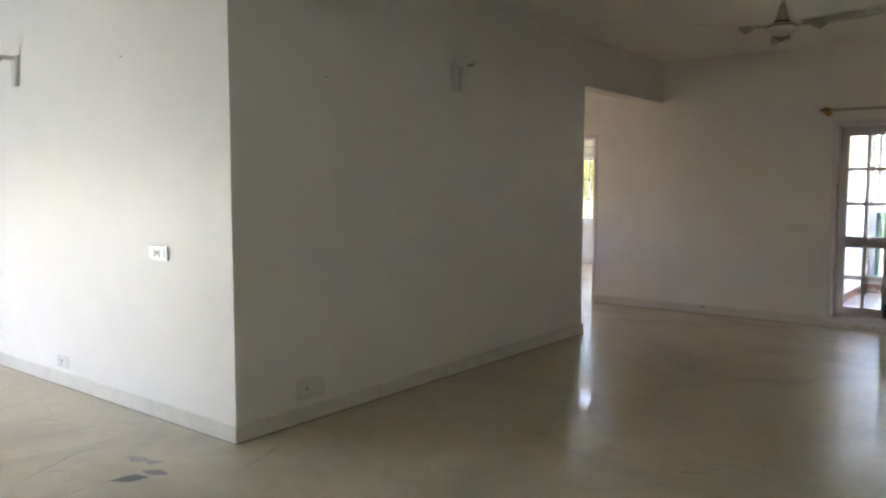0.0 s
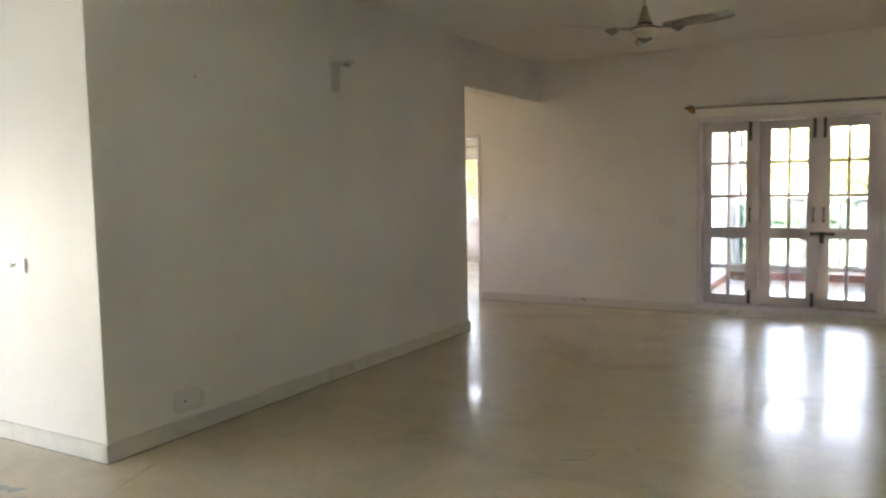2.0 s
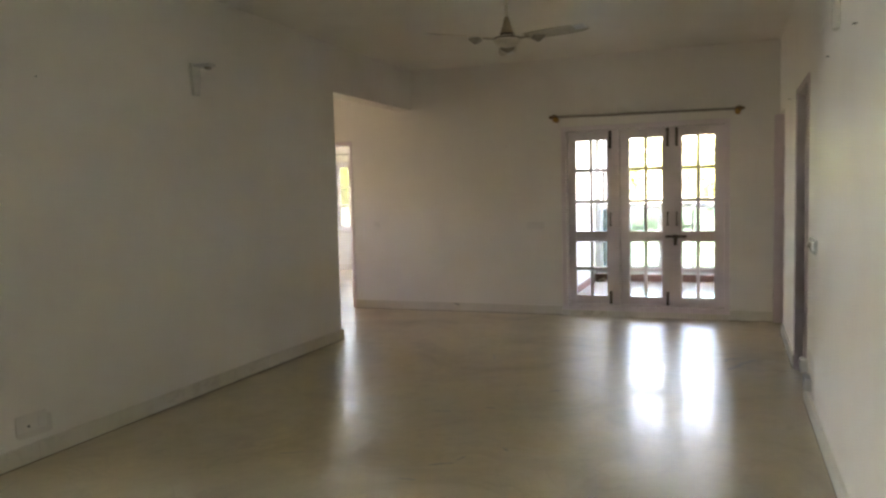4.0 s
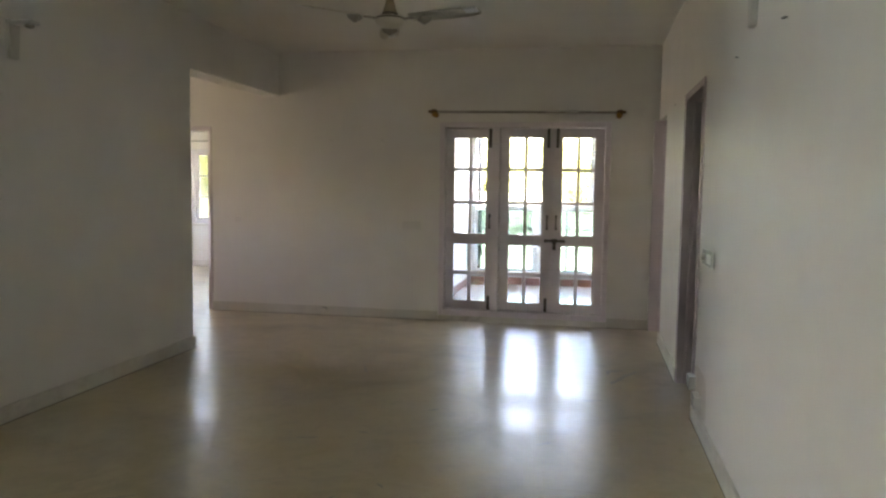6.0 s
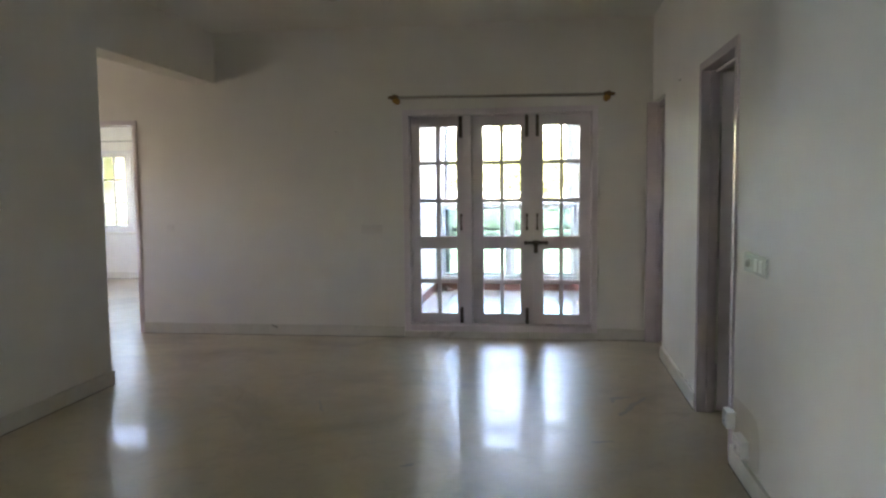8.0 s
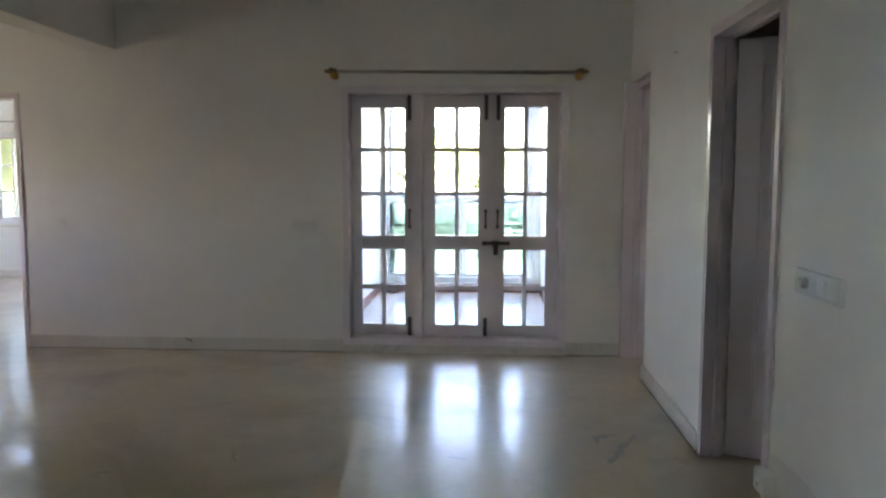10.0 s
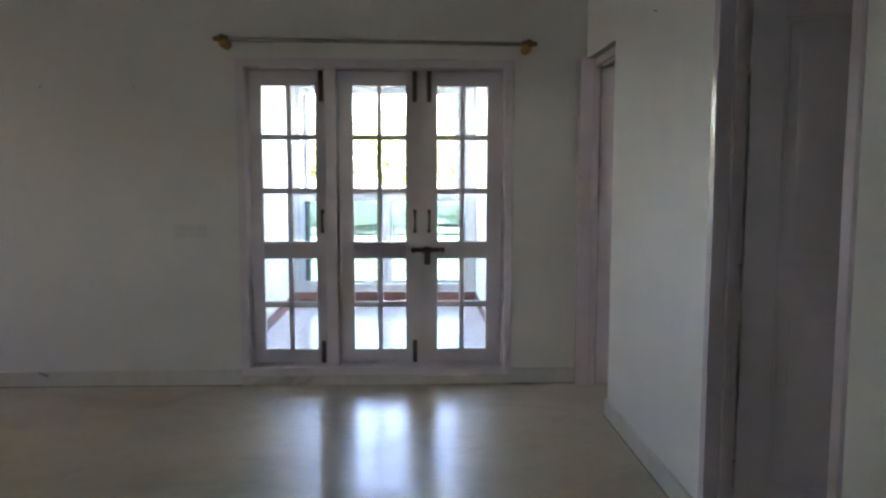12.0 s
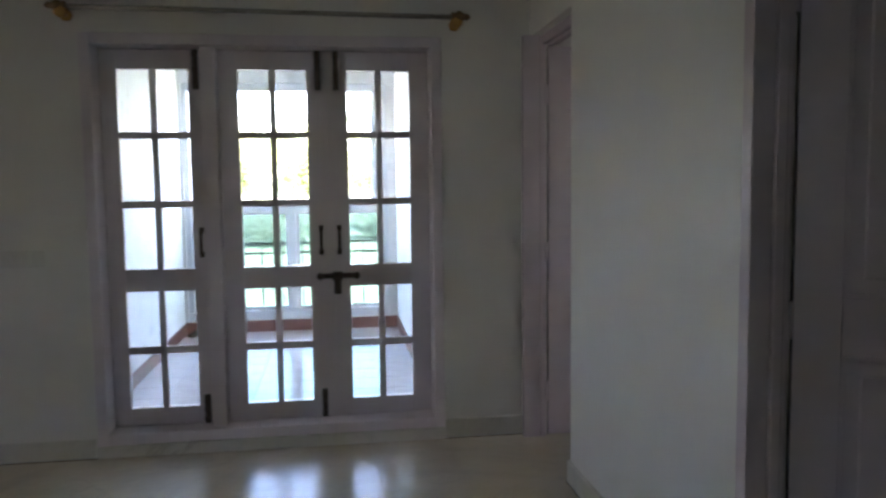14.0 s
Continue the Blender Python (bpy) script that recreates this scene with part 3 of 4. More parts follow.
# ---------------------------------------------------------------- balcony
BX0, BX1, BY1 = -1.42, 0.6, 13.62
wall("wall_balcony_left", "x", BX0 - 0.2, BX0, FAR + 0.23, BY1 + 0.15, -0.3, 2.93, (), OUTER, "white outside wall of the balcony")
wall("wall_balcony_right", "x", BX1, BX1 + 0.2, FAR + 0.23, BY1 + 0.15, -0.3, 2.93, (), OUTER, "white outside wall of the balcony")
wall("wall_balcony_end", "y", BY1, BY1 + 0.15, BX0, BX1, -0.3, 2.93, [(BX0 + 0.03, BX1 - 0.08, 0.11, 2.36)], OUTER, "low white end wall of the balcony with a wide opening")
tagged(part("ceiling_balcony", boxes((BX0 - 0.2, BX1 + 0.2, FAR + 0.23, BY1 + 0.4, 2.93, 3.08)), OUTER), "white balcony ceiling", "ceiling", "", "structure")
bf = tagged(part("balcony_floor", boxes((BX0, BX1, FAR + 0.23, BY1, -0.3, -0.012)), GROUT), "pale lilac tiled balcony floor", "floor", "", "structure")
tagged(part("baseboard_balcony", boxes((BX0, BX0 + 0.012, FAR + 0.24, BY1 - 0.012, 0.0, 0.1)), REDTILE), "red clay tile skirting", "skirting", "", "structure")
tagged(part("baseboard_balcony_right", boxes((BX1 - 0.012, BX1, FAR + 0.24, BY1 - 0.012, 0.0, 0.1)), REDTILE), "red clay tile skirting", "skirting", "", "structure")
tagged(part("baseboard_balcony_end", boxes((BX0, BX1, BY1 - 0.012, BY1 + 0.001, 0.0, 0.108)), REDTILE), "red clay tile band under the balcony windows", "skirting", "", "structure")
TW = (BX1 - BX0) / 7
tile_me = mesh_of(boxes((0.002, TW - 0.002, 0.002, TW - 0.002, -0.012, 0.0), bevel=0.0015), "tile", BALCTILE)
for i in range(7):
    for j in range(11):
        o = new("tile", tile_me)
        o.location = (BX0 + i * TW, FAR + 0.24 + j * TW, 0.0)
        o.parent = bf

w2 = thing("window_2", pose(0, 0, 0), "white aluminium sliding windows along the balcony end", "window", "", "structure")
X0, X1, Z0, Z1, ZT = BX0 + 0.03, BX1 - 0.08, 0.11, 2.36, 1.18
YB = BY1
part("window_frame", boxes((X0, X1, YB + 0.012, YB + 0.12, Z0 + 0.002, Z0 + 0.085), (X0, X1, YB + 0.02, YB + 0.12, Z1 - 0.07, Z1 - 0.002),
                           (X0, X0 + 0.055, YB + 0.021, YB + 0.119, Z0 + 0.085, Z1 - 0.07), (X1 - 0.055, X1, YB + 0.021, YB + 0.119, Z0 + 0.085, Z1 - 0.07),
                           (X0 + 0.055, X1 - 0.055, YB + 0.03, YB + 0.11, ZT - 0.025, ZT + 0.025), bevel=0.004), ALU, w2)
part("post", boxes((-0.43, -0.37, YB + 0.025, YB + 0.115, Z0 + 0.085, ZT - 0.025), bevel=0.003), ALU, w2)
part("side_panel", boxes((X1 - 0.15, X1 - 0.0555, YB + 0.06, YB + 0.1, ZT + 0.026, Z1 - 0.071), bevel=0.003), ALU, w2)
for a, c in ((X0 + 0.057, -0.432), (-0.368, X1 - 0.057)):
    lo, hi, s = Z0 + 0.087, ZT - 0.027, 0.032
    m_ = (a + c) / 2
    for k, (u, w) in enumerate(((a, m_ + s / 2), (m_ - s / 2, c))):
        y0 = YB + 0.035 + 0.032 * k
        sa = part("sash", boxes((u, u + s, y0, y0 + 0.028, lo, hi), (w - s, w, y0, y0 + 0.028, lo, hi), (u + s, w - s, y0 + 0.001, y0 + 0.027, lo, lo + s),
                                (u + s, w - s, y0 + 0.001, y0 + 0.027, hi - s, hi), bevel=0.002), ALU, w2)
        g = part("pane", boxes((u + s, w - s, y0 + 0.012, y0 + 0.016, lo + s, hi - s)), TEALGLASS, sa, "teal-tinted glass")
        g.visible_shadow = False
for i in range(14):
    xx = X0 + 0.12 + i * 0.13
    q = bmesh.new()
    rod_between(q, (xx, YB + 0.09, ZT + 0.02), (xx, YB + 0.09, Z1 - 0.07), 0.006, None, 8)
    part("grille_bar", q, ALU, w2)
dp = thing("drain_pipe", pose(0, 0, 0), "grey drain pipe outside the balcony window", "drain pipe")
q = bmesh.new()
rod_between(q, (-1.302, YB + 0.21, -0.42), (-1.302, YB + 0.21, 2.93), 0.043, None, 16)
part("pipe", q, PIPE, dp, "", True)
for z in (0.6, 1.7, 2.6):
    part("clamp", lathe([(0.046, z - 0.02), (0.049, z), (0.046, z + 0.02)], 16, Matrix.Translation((-1.302, YB + 0.21, 0))), PIPE, dp)
gr = thing("balcony_railing", pose(0, 0, 0), "black iron railing with scrolls outside the balcony windows", "railing")
yr = YB + 0.3
for z in (0.83, 0.73, 0.16):
    part("rail", boxes((BX0 - 0.2, BX1 + 0.2, yr - 0.008, yr + 0.008, z - 0.011, z + 0.011)), IRON, gr)
for i in range(12):
    xx = BX0 - 0.1 + i * 0.2
    q = bmesh.new()
    rod_between(q, (xx, yr, -0.42), (xx, yr, 0.83), 0.006)
    part("bar", q, IRON, gr)
    q = bmesh.new()
    turns = [Vector((xx + 0.1 + 0.055 * (1 - k / 26) * math.cos(k * 0.42 + i), yr, 0.45 + 0.075 * (1 - k / 26) * math.sin(k * 0.42 + i))) for k in range(22)]
    for p0, p1 in zip(turns, turns[1:]):
        rod_between(q, p0, p1, 0.009, None, 6)
    part("scroll", q, IRON, gr)

# broken bits of clay left in the balcony's far corner
for i, (x, y, s, a) in enumerate(((BX0 + 0.13, BY1 - 0.1, 0.055, 20), (BX0 + 0.21, BY1 - 0.13, 0.042, 75), (BX0 + 0.08, BY1 - 0.17, 0.04, 130), (BX0 + 0.17, BY1 - 0.2, 0.028, 200))):
    rnd_ = random.Random(70 + i)
    q = bmesh.new()
    bmesh.ops.create_icosphere(q, subdivisions=2, radius=s)
    for v_ in q.verts:
        v_.co *= rnd_.uniform(0.75, 1.15)
        v_.co.z = max(v_.co.z * 0.7, -s * 0.35)
    sh = part("clay_shard", q, REDTILE if i % 2 else BARK)
    sh.matrix_world = pose(x, y, s * 0.35, 0, 0, a)
    tagged(sh, "small broken brown clay bit in the balcony corner", "shard", "clay bits in the corner")

# ---------------------------------------------------------------- garden
tagged(part("ground", boxes((-900, 900, BACK - 1.0, 900, -0.62, -0.42), (-900, -8.3, -900, BACK - 1.0, -0.62, -0.42), (4.3, 900, -900, BACK - 1.0, -0.62, -0.42), (-8.3, 4.3, -900, -2.3, -0.62, -0.42)), GRASS),
       "grassy garden ground", "ground", "", "structure")


def crown_mesh(name, rx, rz, clumps, leaves, size, seed, material):
    """Many small folded leaves in uneven clumps."""
    rnd = random.Random(seed)
    verts, faces = [], []
    for _ in range(clumps):
        d = Vector((rnd.gauss(0, 1), rnd.gauss(0, 1), rnd.gauss(0, 1))).normalized() * rnd.uniform(0.35, 1.0)
        c = Vector((d.x * rx, d.y * rx, d.z * rz))
        rad = rnd.uniform(0.2, 0.42) * rx
        for _ in range(leaves):
            p = c + Vector((rnd.gauss(0, 0.5), rnd.gauss(0, 0.5), rnd.gauss(0, 0.4))) * rad
            e = Euler((rnd.uniform(-0.9, 0.9), rnd.uniform(-0.9, 0.9), rnd.uniform(0, 6.28)))
            s = size * rnd.uniform(0.6, 1.4)
            k = len(verts)
            for q in ((-0.5, 0, 0), (0, -0.22, 0.05), (0.5, 0, -0.04), (0, 0.22, 0.05)):
                v = Vector(q) * s
                v.rotate(e)
                verts.append(p + v)
            faces.append((k, k + 1, k + 2, k + 3))
    me = bpy.data.meshes.new(name)
    me.from_pydata(verts, [], faces)
    me.materials.append(material)
    return me


def tree(x, y, h, rx, rz, seed, label, ground=-0.42, clumps=80, size=0.24):
    t = thing("tree", pose(x, y, ground), label, "tree", "garden trees")
    rnd = random.Random(seed)
    b = bmesh.new()
    rod_between(b, (0, 0, 0), (0.1, 0, h * 0.55), 0.2, 0.12)
    tip = Vector((0.1, 0, h * 0.55))
    for _ in range(6):
        e = tip + Vector((rnd.uniform(-1, 1) * rx * 0.7, rnd.uniform(-1, 1) * rx * 0.7, rnd.uniform(0.2, 0.8) * rz))
        rod_between(b, tip - Vector((0, 0, rnd.uniform(0, h * 0.2))), e, 0.07, 0.02, 7)
    part("trunk", b, BARK, t)
    c = new("crown", crown_mesh("crown", rx, rz, clumps, 110, size, seed, LEAVES))
    c.parent = t
    c.location = (0.1, 0, h * 0.5 + rz * 0.15)
    return t


for i, (x, y, h, rx) in enumerate(((-9.5, 39.0, 4.6, 2.6), (-4.6, 36.0, 3.8, 2.2), (3.2, 38.0, 4.0, 2.3), (8.2, 40.0, 4.8, 2.7), (-0.6, 50.0, 4.8, 2.8), (6.2, 52.0, 5.2, 3.0), (-7.0, 51.0, 5.2, 3.0))):
    tree(x, y, h, rx, rx * 0.9, i + 1, "leafy green garden tree outside the balcony")
for i, (x, y, h, rx) in enumerate(((-9.0, 60.0, 6.0, 3.6), (-3.2, 57.0, 5.6, 3.4), (2.6, 60.0, 6.2, 3.6), (8.6, 58.0, 5.8, 3.5))):
    tree(x, y, h, rx, rx * 1.0, i + 60, "leafy tree behind the garden trees", -0.42, 75, 0.3)
for i, (x, y, h, rx) in enumerate(((-14.4, 33.5, 5.0, 2.8), (-20.0, 35.0, 5.4, 3.0), (-17.0, 42.0, 6.2, 3.4), (-25.0, 40.0, 6.2, 3.4))):
    tree(x, y, h, rx, rx * 0.9, i + 40, "leafy green tree outside the casement window")
for i, (x, y) in enumerate(((-7.6, 30.5), (-4.2, 32.8), (-1.7, 30.6), (1.9, 33.0), (4.6, 31.0), (7.6, 33.2), (-13.0, 31.0), (-16.0, 30.0), (-19.0, 31.4), (-22.0, 32.0))):
    s = new("shrub", crown_mesh("shrub", 1.6, 1.0, 60, 120, 0.13, 20 + i, SHRUBLEAVES))
    s.location = (x, y, 0.25)
    tagged(s, "dense green garden shrub", "shrub", "garden shrubs")


# ---------------------------------------------------------------- ceiling fan
fan = thing("ceiling_fan", pose(-0.961, 7.067, CEILING), "cream ceiling fan with three blades, at rest", "ceiling fan")
part("canopy", lathe([(0.055, 0.0), (0.055, -0.012), (0.04, -0.05), (0.018, -0.07)], 24), FANPAINT, fan, "", True)
part("down_rod", lathe([(0.011, -0.05), (0.011, -0.25)], 14), FANPAINT, fan, "", True)
part("cup", lathe([(0.014, -0.215), (0.022, -0.24), (0.038, -0.3), (0.05, -0.335)], 24), FANCUP, fan, "brown enamelled cone", True)
part("collar", lathe([(0.051, -0.333), (0.055, -0.342), (0.051, -0.35)], 24), FANTRIM, fan, "dark collar ring", True)
part("motor", lathe([(0.046, -0.349), (0.09, -0.362), (0.102, -0.378), (0.097, -0.395), (0.078, -0.416), (0.04, -0.430), (0.004, -0.434)], 32), FANPAINT, fan, "", True)
part("rim", lathe([(0.097, -0.366), (0.107, -0.374), (0.097, -0.382)], 32), FANTRIM, fan, "dark rim ring", True)
for k in range(3):
    m = pose(0, 0, -0.372, 0, 0, -15 + 120 * k)
    bm = bmesh.new()
    nx = 14
    rows_ = []
    tw = radians(-12)
    for i in range(nx + 1):
        u = i / nx
        r = 0.15 + u * 0.49
        wd = 0.052 + 0.022 * math.sin(u * 3.0)
        if u > 0.9:
            wd *= 1 - (u - 0.9) * 3
        rows_.append([bm.verts.new((r, s * wd * math.cos(tw), s * wd * math.sin(tw) - 0.004 + 0.006 * (1 - s * s))) for s in (-1, -0.5, 0, 0.5, 1)])
    for p, q in zip(rows_, rows_[1:]):
        for i in range(4):
            bm.faces.new((p[i], q[i], q[i + 1], p[i + 1]))
    bmesh.ops.solidify(bm, geom=bm.faces[:], thickness=0.003)
    bl = part("blade", bm, FANPAINT, fan, "", True)
    bl.matrix_basis = m
    tip = boxes((0.55, 0.635, -0.05, 0.012, -0.004, 0.006))
    for v in tip.verts:
        v.co.z += v.co.y * math.tan(tw) - 0.004
    part("blade_end", tip, FANTIP, bl, "pale band at the blade's end")
    br = boxes((0.08, 0.19, -0.018, 0.018, -0.012, -0.004), bevel=0.003)
    part("blade_iron", br, FANIRON, bl, "brown blade bracket")
    part("bracket_plate", lathe([(0.008, -0.056), (0.05, -0.032), (0.056, -0.012)], 4, Matrix.Translation((0.26, 0.0, 0))), FANIRON, bl, "brown pointed bracket plate")


# ---------------------------------------------------------------- wall lamps
def wall_lamp(m, label):
    """Bracket lamp: square back plate, short arm on top, hanging holder. It faces its own -y."""
    s = thing("wall_lamp", m, label, "wall lamp", "wall lamps")
    bp = boxes((-0.05, 0.05, -0.03, 0, -0.2, 0.03), bevel=0.008)
    for v in bp.verts:
        if v.co.z < -0.1:
            v.co.x *= 0.65
    part("back_plate", bp, SCONCEGLASS, s)
    part("arm", boxes((-0.04, 0.04, -0.17, -0.03, -0.002, 0.022), bevel=0.007), SCONCEGLASS, s, "dulled grey metal arm")
    part("lamp_holder", lathe([(0.024, 0.0), (0.028, -0.008), (0.024, -0.016), (0.012, -0.02)], 18, Matrix.Translation((0, -0.13, -0.001))), FANIRON, s, "brown bulb holder", True)
    return s


wall_lamp(pose(LEFT, 6.19, 2.39, 0, 0, 90), "old wall lamp bracket without a shade on the long wall")
wall_lamp(pose(-5.68, CORNER, 2.42, 0, 0, 0), "old wall lamp bracket without a shade on the bright wall")

wall_lamp(pose(RIGHT, 5.70, 2.372, 0, 0, -90), "old wall lamp bracket without a shade on the side wall")


# ---------------------------------------------------------------- switches and sockets
def switch_plate(m, w, h, count, label, category="switch", depth=0.012, face=PLASTIC):
    s = thing("switch_plate", m, label, category, "electric plates")
    part("plate", boxes((-w / 2, w / 2, -depth, 0, -h / 2, h / 2), bevel=0.003), face, s)
    gap = w / (count + 0.6)
    for i in range(count):
        x = (i - (count - 1) / 2) * gap
        part("rocker", boxes((x - gap * 0.38, x + gap * 0.38, -depth - 0.006, -depth, -h * 0.32, h * 0.32), bevel=0.002), ROCKER if face is PLASTIC else face, s)
    return s


def socket_plate(m, w, h, label, depth=0.012, face=PLASTIC, holes=3):
    s = thing("socket_plate", m, label, "socket", "electric plates")
    part("plate", boxes((-w / 2, w / 2, -depth, 0, -h / 2, h / 2), bevel=0.003), face, s)
    for x, z in ((-w * 0.1, -h * 0.2), (-w * 0.2, h * 0.12), (0.0, h * 0.12))[:holes]:
        part("pin_hole", lathe([(0.008, 0), (0.008, 0.0012)], 10, Matrix.Translation((x, -depth + 0.0003, z)) @ pose(0, 0, 0, 90, 0, 0)), DARKPLASTIC, s, "dark pin hole")
    part("rocker", boxes((w * 0.2, w * 0.38, -depth - 0.005, -depth, -h * 0.28, h * 0.28), bevel=0.002), face, s)
    return s


sp = switch_plate(pose(-3.81, CORNER, 1.055, 0, 0, 0), 0.2, 0.085, 3, "white switch plate with a regulator on the bright wall")
part("regulator_knob", lathe([(0.012, 0), (0.012, 0.012), (0.008, 0.016)], 14, Matrix.Translation((0.0, -0.017, 0.002)) @ pose(0, 0, 0, 90, 0, 0)), PATCH, sp, "small grey knob")
socket_plate(pose(-5.12, CORNER, 0.18, 0, 0, 0), 0.16, 0.09, "white wall socket just above the skirting")
socket_plate(pose(LEFT, 4.66, 0.225, 0, 0, 90), 0.2, 0.1, "painted-over socket plate low on the long wall", 0.005, OLDPLATE, 1)
switch_plate(pose(-1.545, FAR, 1.04, 0, 0, 0), 0.21, 0.085, 4, "painted-over switch plate near the french door", "switch", 0.01, OLDPLATE)
switch_plate(pose(-3.59, FAR, 1.055, 0, 0, 0), 0.07, 0.07, 1, "painted-over switch plate beside the doorway", "switch", 0.01, OLDPLATE)
rp = switch_plate(pose(RIGHT, 6.72, 1.065, 0, 0, -90), 0.36, 0.088, 0, "white switch plate with a regulator beside the open door")
for x in (0.01, 0.085):
    part("rocker", boxes((x, x + 0.06, -0.017, -0.012, -0.028, 0.028), bevel=0.002), ROCKER, rp)
part("regulator_knob", lathe([(0.02, 0), (0.019, 0.014), (0.012, 0.02)], 18, Matrix.Translation((-0.085, -0.012, 0)) @ pose(0, 0, 0, 90, 0, 0)), SCONCEGLASS, rp, "grey regulator knob", True)
part("indicator", boxes((-0.142, -0.128, -0.015, -0.012, -0.014, 0.014), bevel=0.001), LEAFWOOD, rp, "small yellowed indicator")
socket_plate(pose(RIGHT, 7.085, 0.245, 0, 0, -90), 0.1, 0.085, "raised white socket box at the door's edge", 0.045, PLASTIC, 1)
socket_plate(pose(RIGHT, 6.86, 0.18, 0, 0, -90), 0.15, 0.08, "raised white socket box just above the skirting", 0.04, PLASTIC, 1)


def ragged(w, h, m, name, material, parent, seed, thick=0.001, n=28, square=1.0, uneven=0.16):
    """A thin patch with an uneven outline, lying in its own xy plane."""
    rnd = random.Random(seed)
    bm = bmesh.new()
    ph = [rnd.uniform(0, 6.28) for _ in range(4)]
    ring = []
    for i in range(n):
        a = 2 * math.pi * i / n
        k = 1 + sum(uneven / (q + 1) * math.sin((q + 2) * a + ph[q]) for q in range(4))
        ca, sa = math.cos(a), math.sin(a)
        ring.append((w / 2 * k * math.copysign(abs(ca) ** square, ca), h / 2 * k * math.copysign(abs(sa) ** square, sa)))
    top = [bm.verts.new((x, y, thick)) for x, y in ring]
    low = [bm.verts.new((x, y, 0)) for x, y in ring]
    bm.faces.new(top)
    for i in range(n):
        bm.faces.new((low[i], low[(i + 1) % n], top[(i + 1) % n], top[i]))
    ob = part(name, bm, material, parent)
    ob.matrix_basis = m
    return ob


plaster = thing("trim_patch", pose(0, 0, 0), "brownish bare patch round the low sockets", "wall patch", "", "structure")
ragged(0.5, 0.28, pose(RIGHT - 0.0005, 6.88, 0.235, 90, 0, -90), "patch", PATCH, plaster, 3, 0.0006, 28, 0.45, 0.05)
ragged(0.25, 0.11, pose(LEFT + 0.0005, 4.68, 0.195, 90, 0, 90), "patch", PATCH, plaster, 5, 0.0006, 28, 0.4, 0.04)

# nails and small holes left in the walls
def nail(m):
    n_ = thing("nail", m, "small dark nail stuck in the plaster wall", "nail", "nails")
    part("shank", lathe([(0.0025, -0.002), (0.0025, 0.010), (0.004, 0.011), (0.003, 0.013)], 8), DARKPLASTIC, n_)


for m in (pose(-4.182, CORNER, 2.293, 90, 0, 0), pose(LEFT, 4.83, 2.15, 90, 0, 90), pose(-2.472, FAR, 1.968, 90, 0, 0), pose(-1.883, FAR, 1.966, 90, 0, 0), pose(RIGHT, 8.79, 2.17, 90, 0, -90), pose(RIGHT, 6.084, 2.106, 90, 0, -90), pose(RIGHT, 5.18, 2.097, 90, 0, -90), pose(RIGHT, 5.14, 2.092, 90, 0, -90)):
    nail(m)
ragged(0.06, 0.02, pose(-2.534, FAR - SK - 0.0006, 0.085, 90, 25, 0), "patch", SMUDGE, plaster, 21, 0.0006, 24, 1.0, 0.3)

# ---------------------------------------------------------------- marble floor, slab by slab
floor_base = tagged(part("floor", boxes((-8.0, 4.0, -2.0, FAR, -0.3, -0.0012), (-8.0, -3.13, FAR, BACK, -0.3, -0.0012)), GROUT),
                    "cream polished marble floor with cloudy veins", "floor", "", "structure")
SLAB_X, SLAB_Y, GAP = 1.32, 0.86, 0.0004
slab_mesh = {}


def slab(x0, x1, y0, y1):
    key = (round(x1 - x0, 3), round(y1 - y0, 3))
    if key not in slab_mesh:
        w, d = key
        slab_mesh[key] = mesh_of(boxes((GAP, w - GAP, GAP, d - GAP, -0.02, 0.0)), "slab", FLOOR)
    ob = new("slab", slab_mesh[key])
    ob.location = (x0, y0, 0)
    ob.parent = floor_base


def lay(ax, bx, ay, by):
    i = 0
    y = ay
    while y < by - 1e-3:
        y2 = min(y + SLAB_Y, by)
        x = ax - (SLAB_X / 2 if i % 2 else 0)
        while x < bx - 1e-3:
            x2 = min(x + SLAB_X, bx)
            if x2 > ax:
                slab(max(x, ax), x2, y, y2)
            x += SLAB_X
        y, i = y2, i + 1


lay(-8.0, 4.0, -2.0, FAR)
lay(-8.0, -3.13, FAR, BACK)


# grey inlaid star, hairline cracks and scuffs in the marble
def flat_poly(name, pts, material, z=0.0008):
    bm = bmesh.new()
    bm.faces.new([bm.verts.new((x, y, z)) for x, y in pts])
    bmesh.ops.recalc_face_normals(bm, faces=bm.faces[:])
    if bm.faces[:][0].normal.z < 0:
        bmesh.ops.reverse_faces(bm, faces=bm.faces[:])
    return part(name, bm, material, floor_base)


def blade(x0, y0, x1, y1, left, right, at, mat):
    """One pointed blade of the inlay from tip to tip, with its own belly on either side."""
    dx, dy = x1 - x0, y1 - y0
    ln = math.hypot(dx, dy)
    nx, ny = -dy / ln, dx / ln
    pts = []
    for side, h in ((1, left), (-1, -right)):
        row = []
        for k in range(1, 8):
            u = k / 8
            f = math.sin(math.pi * u ** (math.log(0.5) / math.log(at))) ** 1.4
            row.append((x0 + dx * u + nx * h * f, y0 + dy * u + ny * h * f))
        pts.append(row)
    flat_poly("inlay", [(x0, y0)] + pts[0] + [(x1, y1)] + pts[1][::-1], mat)


blade(-3.386, 3.604, -3.20, 3.645, 0.035, 0.05, 0.6, PALEINLAY)
blade(-3.235, 3.64, -3.127, 3.69, 0.012, 0.055, 0.5, PALEINLAY)
blade(-3.115, 3.54, -2.951, 3.602, 0.04, 0.03, 0.5, MIDINLAY)
blade(-3.12, 3.35, -3.0, 3.52, 0.062, 0.04, 0.6, INLAY)


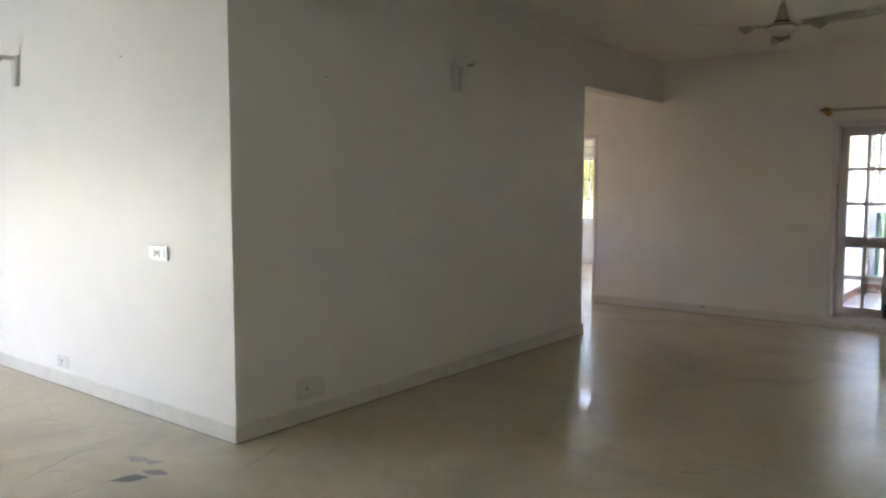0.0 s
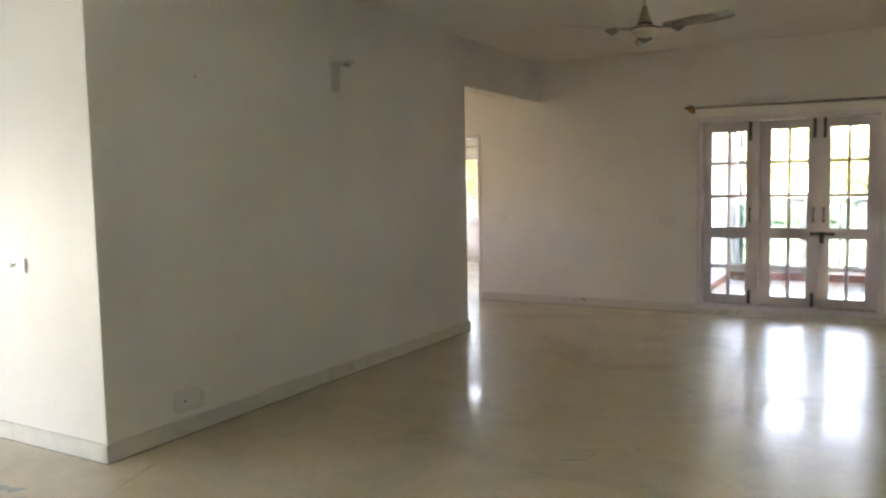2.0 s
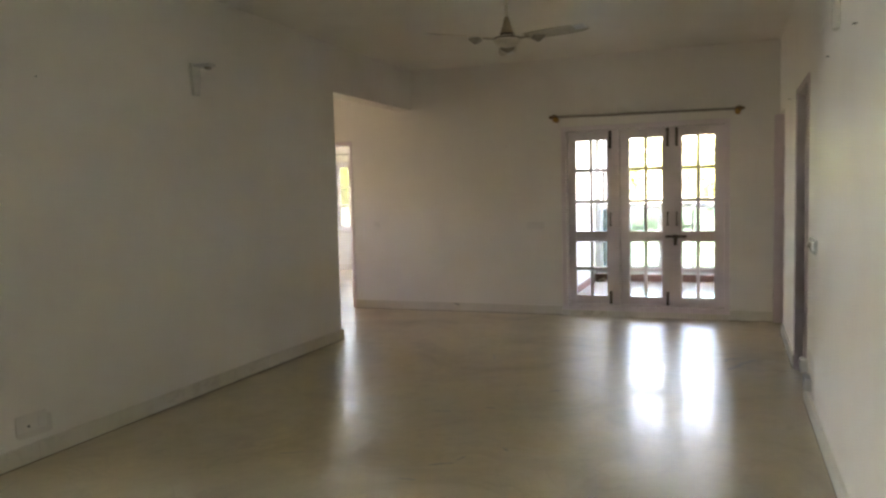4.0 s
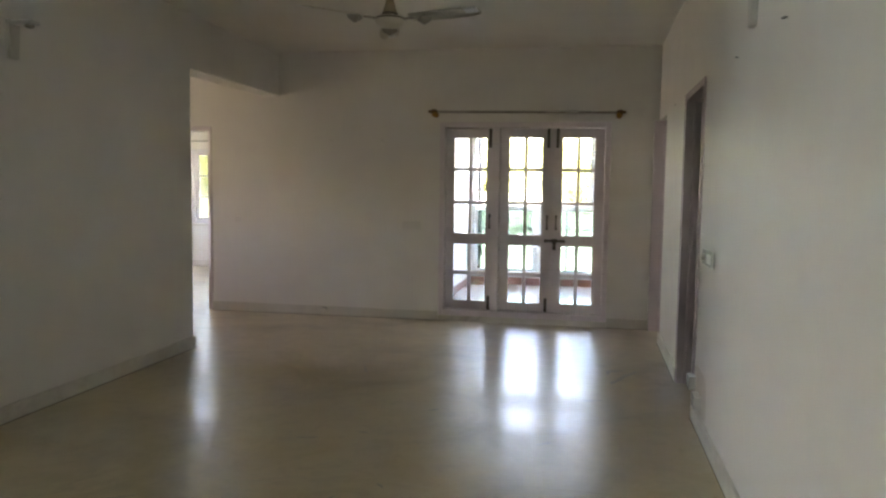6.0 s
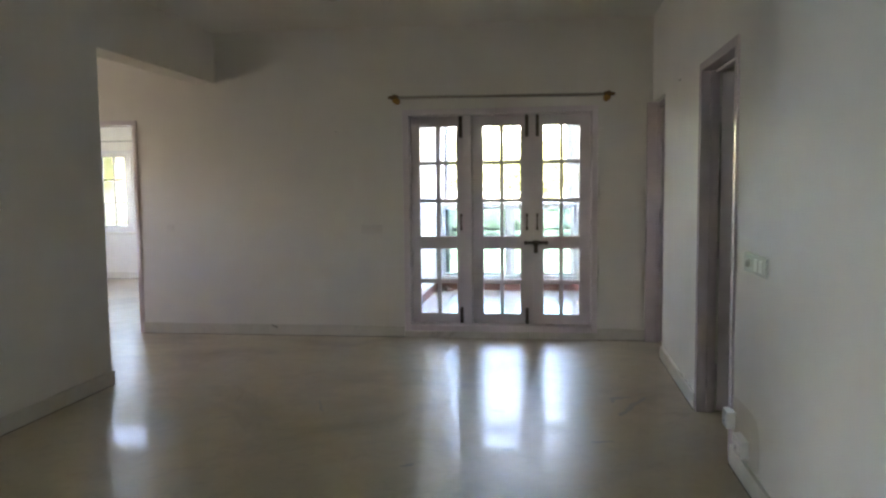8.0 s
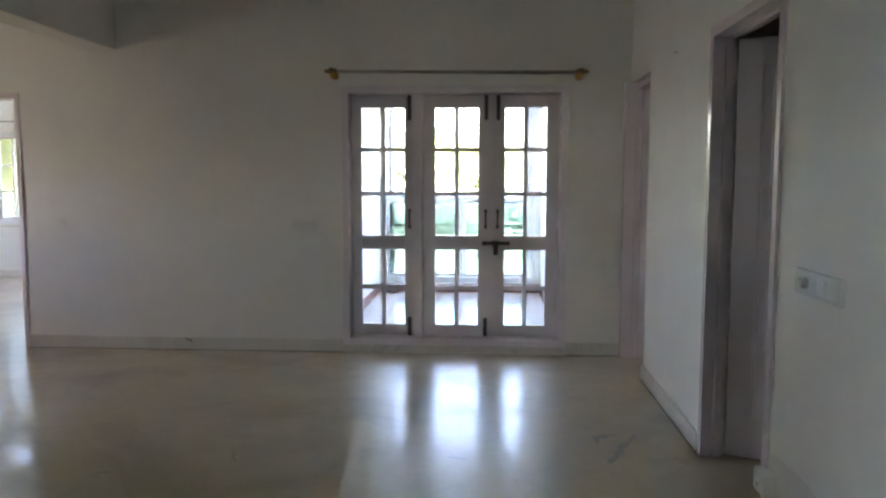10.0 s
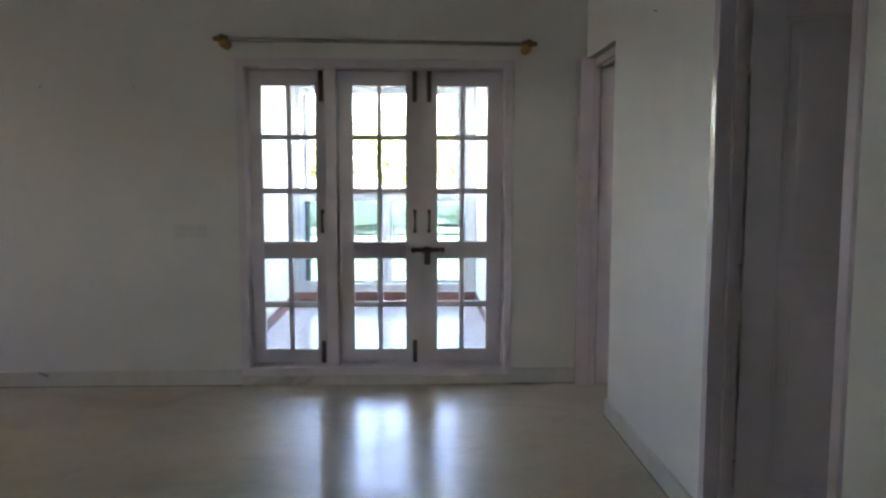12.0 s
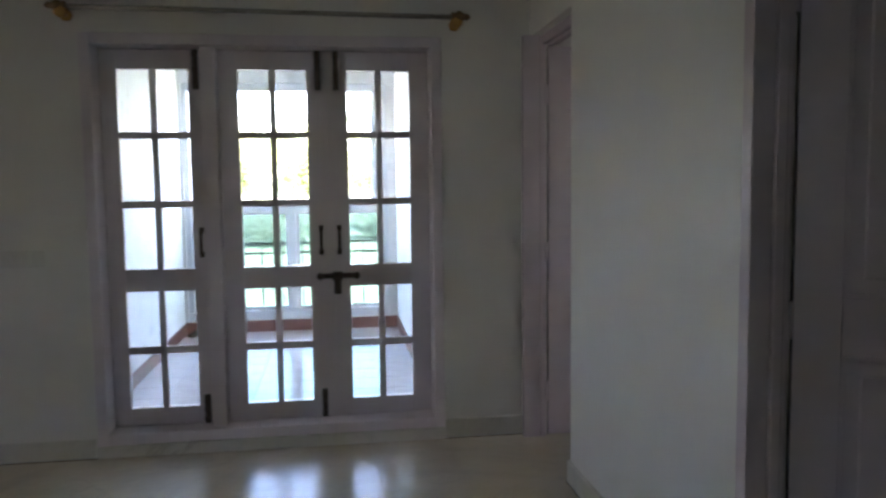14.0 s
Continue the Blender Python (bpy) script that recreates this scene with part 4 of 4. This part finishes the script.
def crack(x0, y0, x1, y1, w, seed):
    rnd = random.Random(seed)
    n = 12
    left, right = [], []
    dx, dy = x1 - x0, y1 - y0
    ln = math.hypot(dx, dy)
    for i in range(n + 1):
        u = i / n
        o = rnd.uniform(-0.012, 0.012) * math.sin(math.pi * u)
        h = w / 2 * rnd.uniform(0.3, 1.2) * (0.15 + math.sin(math.pi * u))
        cx, cy = x0 + dx * u - dy / ln * o, y0 + dy * u + dx / ln * o
        left.append((cx - dy / ln * h, cy + dx / ln * h))
        right.append((cx + dy / ln * h, cy - dx / ln * h))
    flat_poly("crack", left + right[::-1], SMUDGE)


for i, (x0, y0, x1, y1, w) in enumerate(((-3.42, 3.02, -3.68, 3.575, 0.013), (-3.107, 3.4, -3.113, 3.1, 0.008), (-2.69, 3.81, -2.9, 4.4, 0.012), (-4.3, 3.3, -4.5, 3.9, 0.01), (-3.9, 3.75, -4.6, 3.6, 0.006), (-3.6, 3.98, -4.1, 3.86, 0.006), (-4.75, 3.2, -4.95, 3.95, 0.012), (-5.1, 3.4, -5.4, 3.9, 0.008), (-3.35, 3.35, -3.5, 3.2, 0.01), (-4.0, 3.15, -4.25, 3.75, 0.008), (-4.4, 3.7, -5.0, 3.85, 0.006), (-5.4, 3.2, -6.2, 3.6, 0.008), (-2.4, 3.2, -2.2, 2.9, 0.006), (-1.41, 8.02, -1.31, 7.76, 0.014))):
    crack(x0, y0, x1, y1, w * 1.5, i)
for x, y, w, h, a, sd in ((0.62, 7.99, 0.2, 0.05, 60, 1), (0.7, 8.17, 0.24, 0.045, 66, 9), (0.59, 8.28, 0.13, 0.05, 10, 2), (0.55, 8.22, 0.06, 0.04, 80, 3), (0.42, 7.37, 0.09, 0.035, 15, 4), (-0.6, 6.9, 0.1, 0.02, 30, 6), (-0.9, 8.9, 0.08, 0.02, 0, 7),
                          (-1.9, 7.6, 0.07, 0.02, 20, 11), (-0.2, 7.9, 0.09, 0.02, 170, 12), (0.15, 6.4, 0.08, 0.02, 40, 13), (-1.2, 6.2, 0.1, 0.018, 12, 14), (-1.75, 5.2, 0.12, 0.02, 25, 15), (-0.87, 5.28, 0.1, 0.03, 35, 16), (-0.95, 5.03, 0.09, 0.02, 15, 17), (-0.79, 5.4, 0.06, 0.02, 70, 18), (-0.92, 6.36, 0.07, 0.015, 5, 19), (-0.6, 5.6, 0.06, 0.016, 120, 20), (-0.1, 7.19, 0.05, 0.015, 0, 22)):
    ragged(w, h, pose(x, y, 0.0004, 0, 0, a), "scuff", SMUDGE, floor_base, sd, 0.0004, 36, 1.0, 0.4)
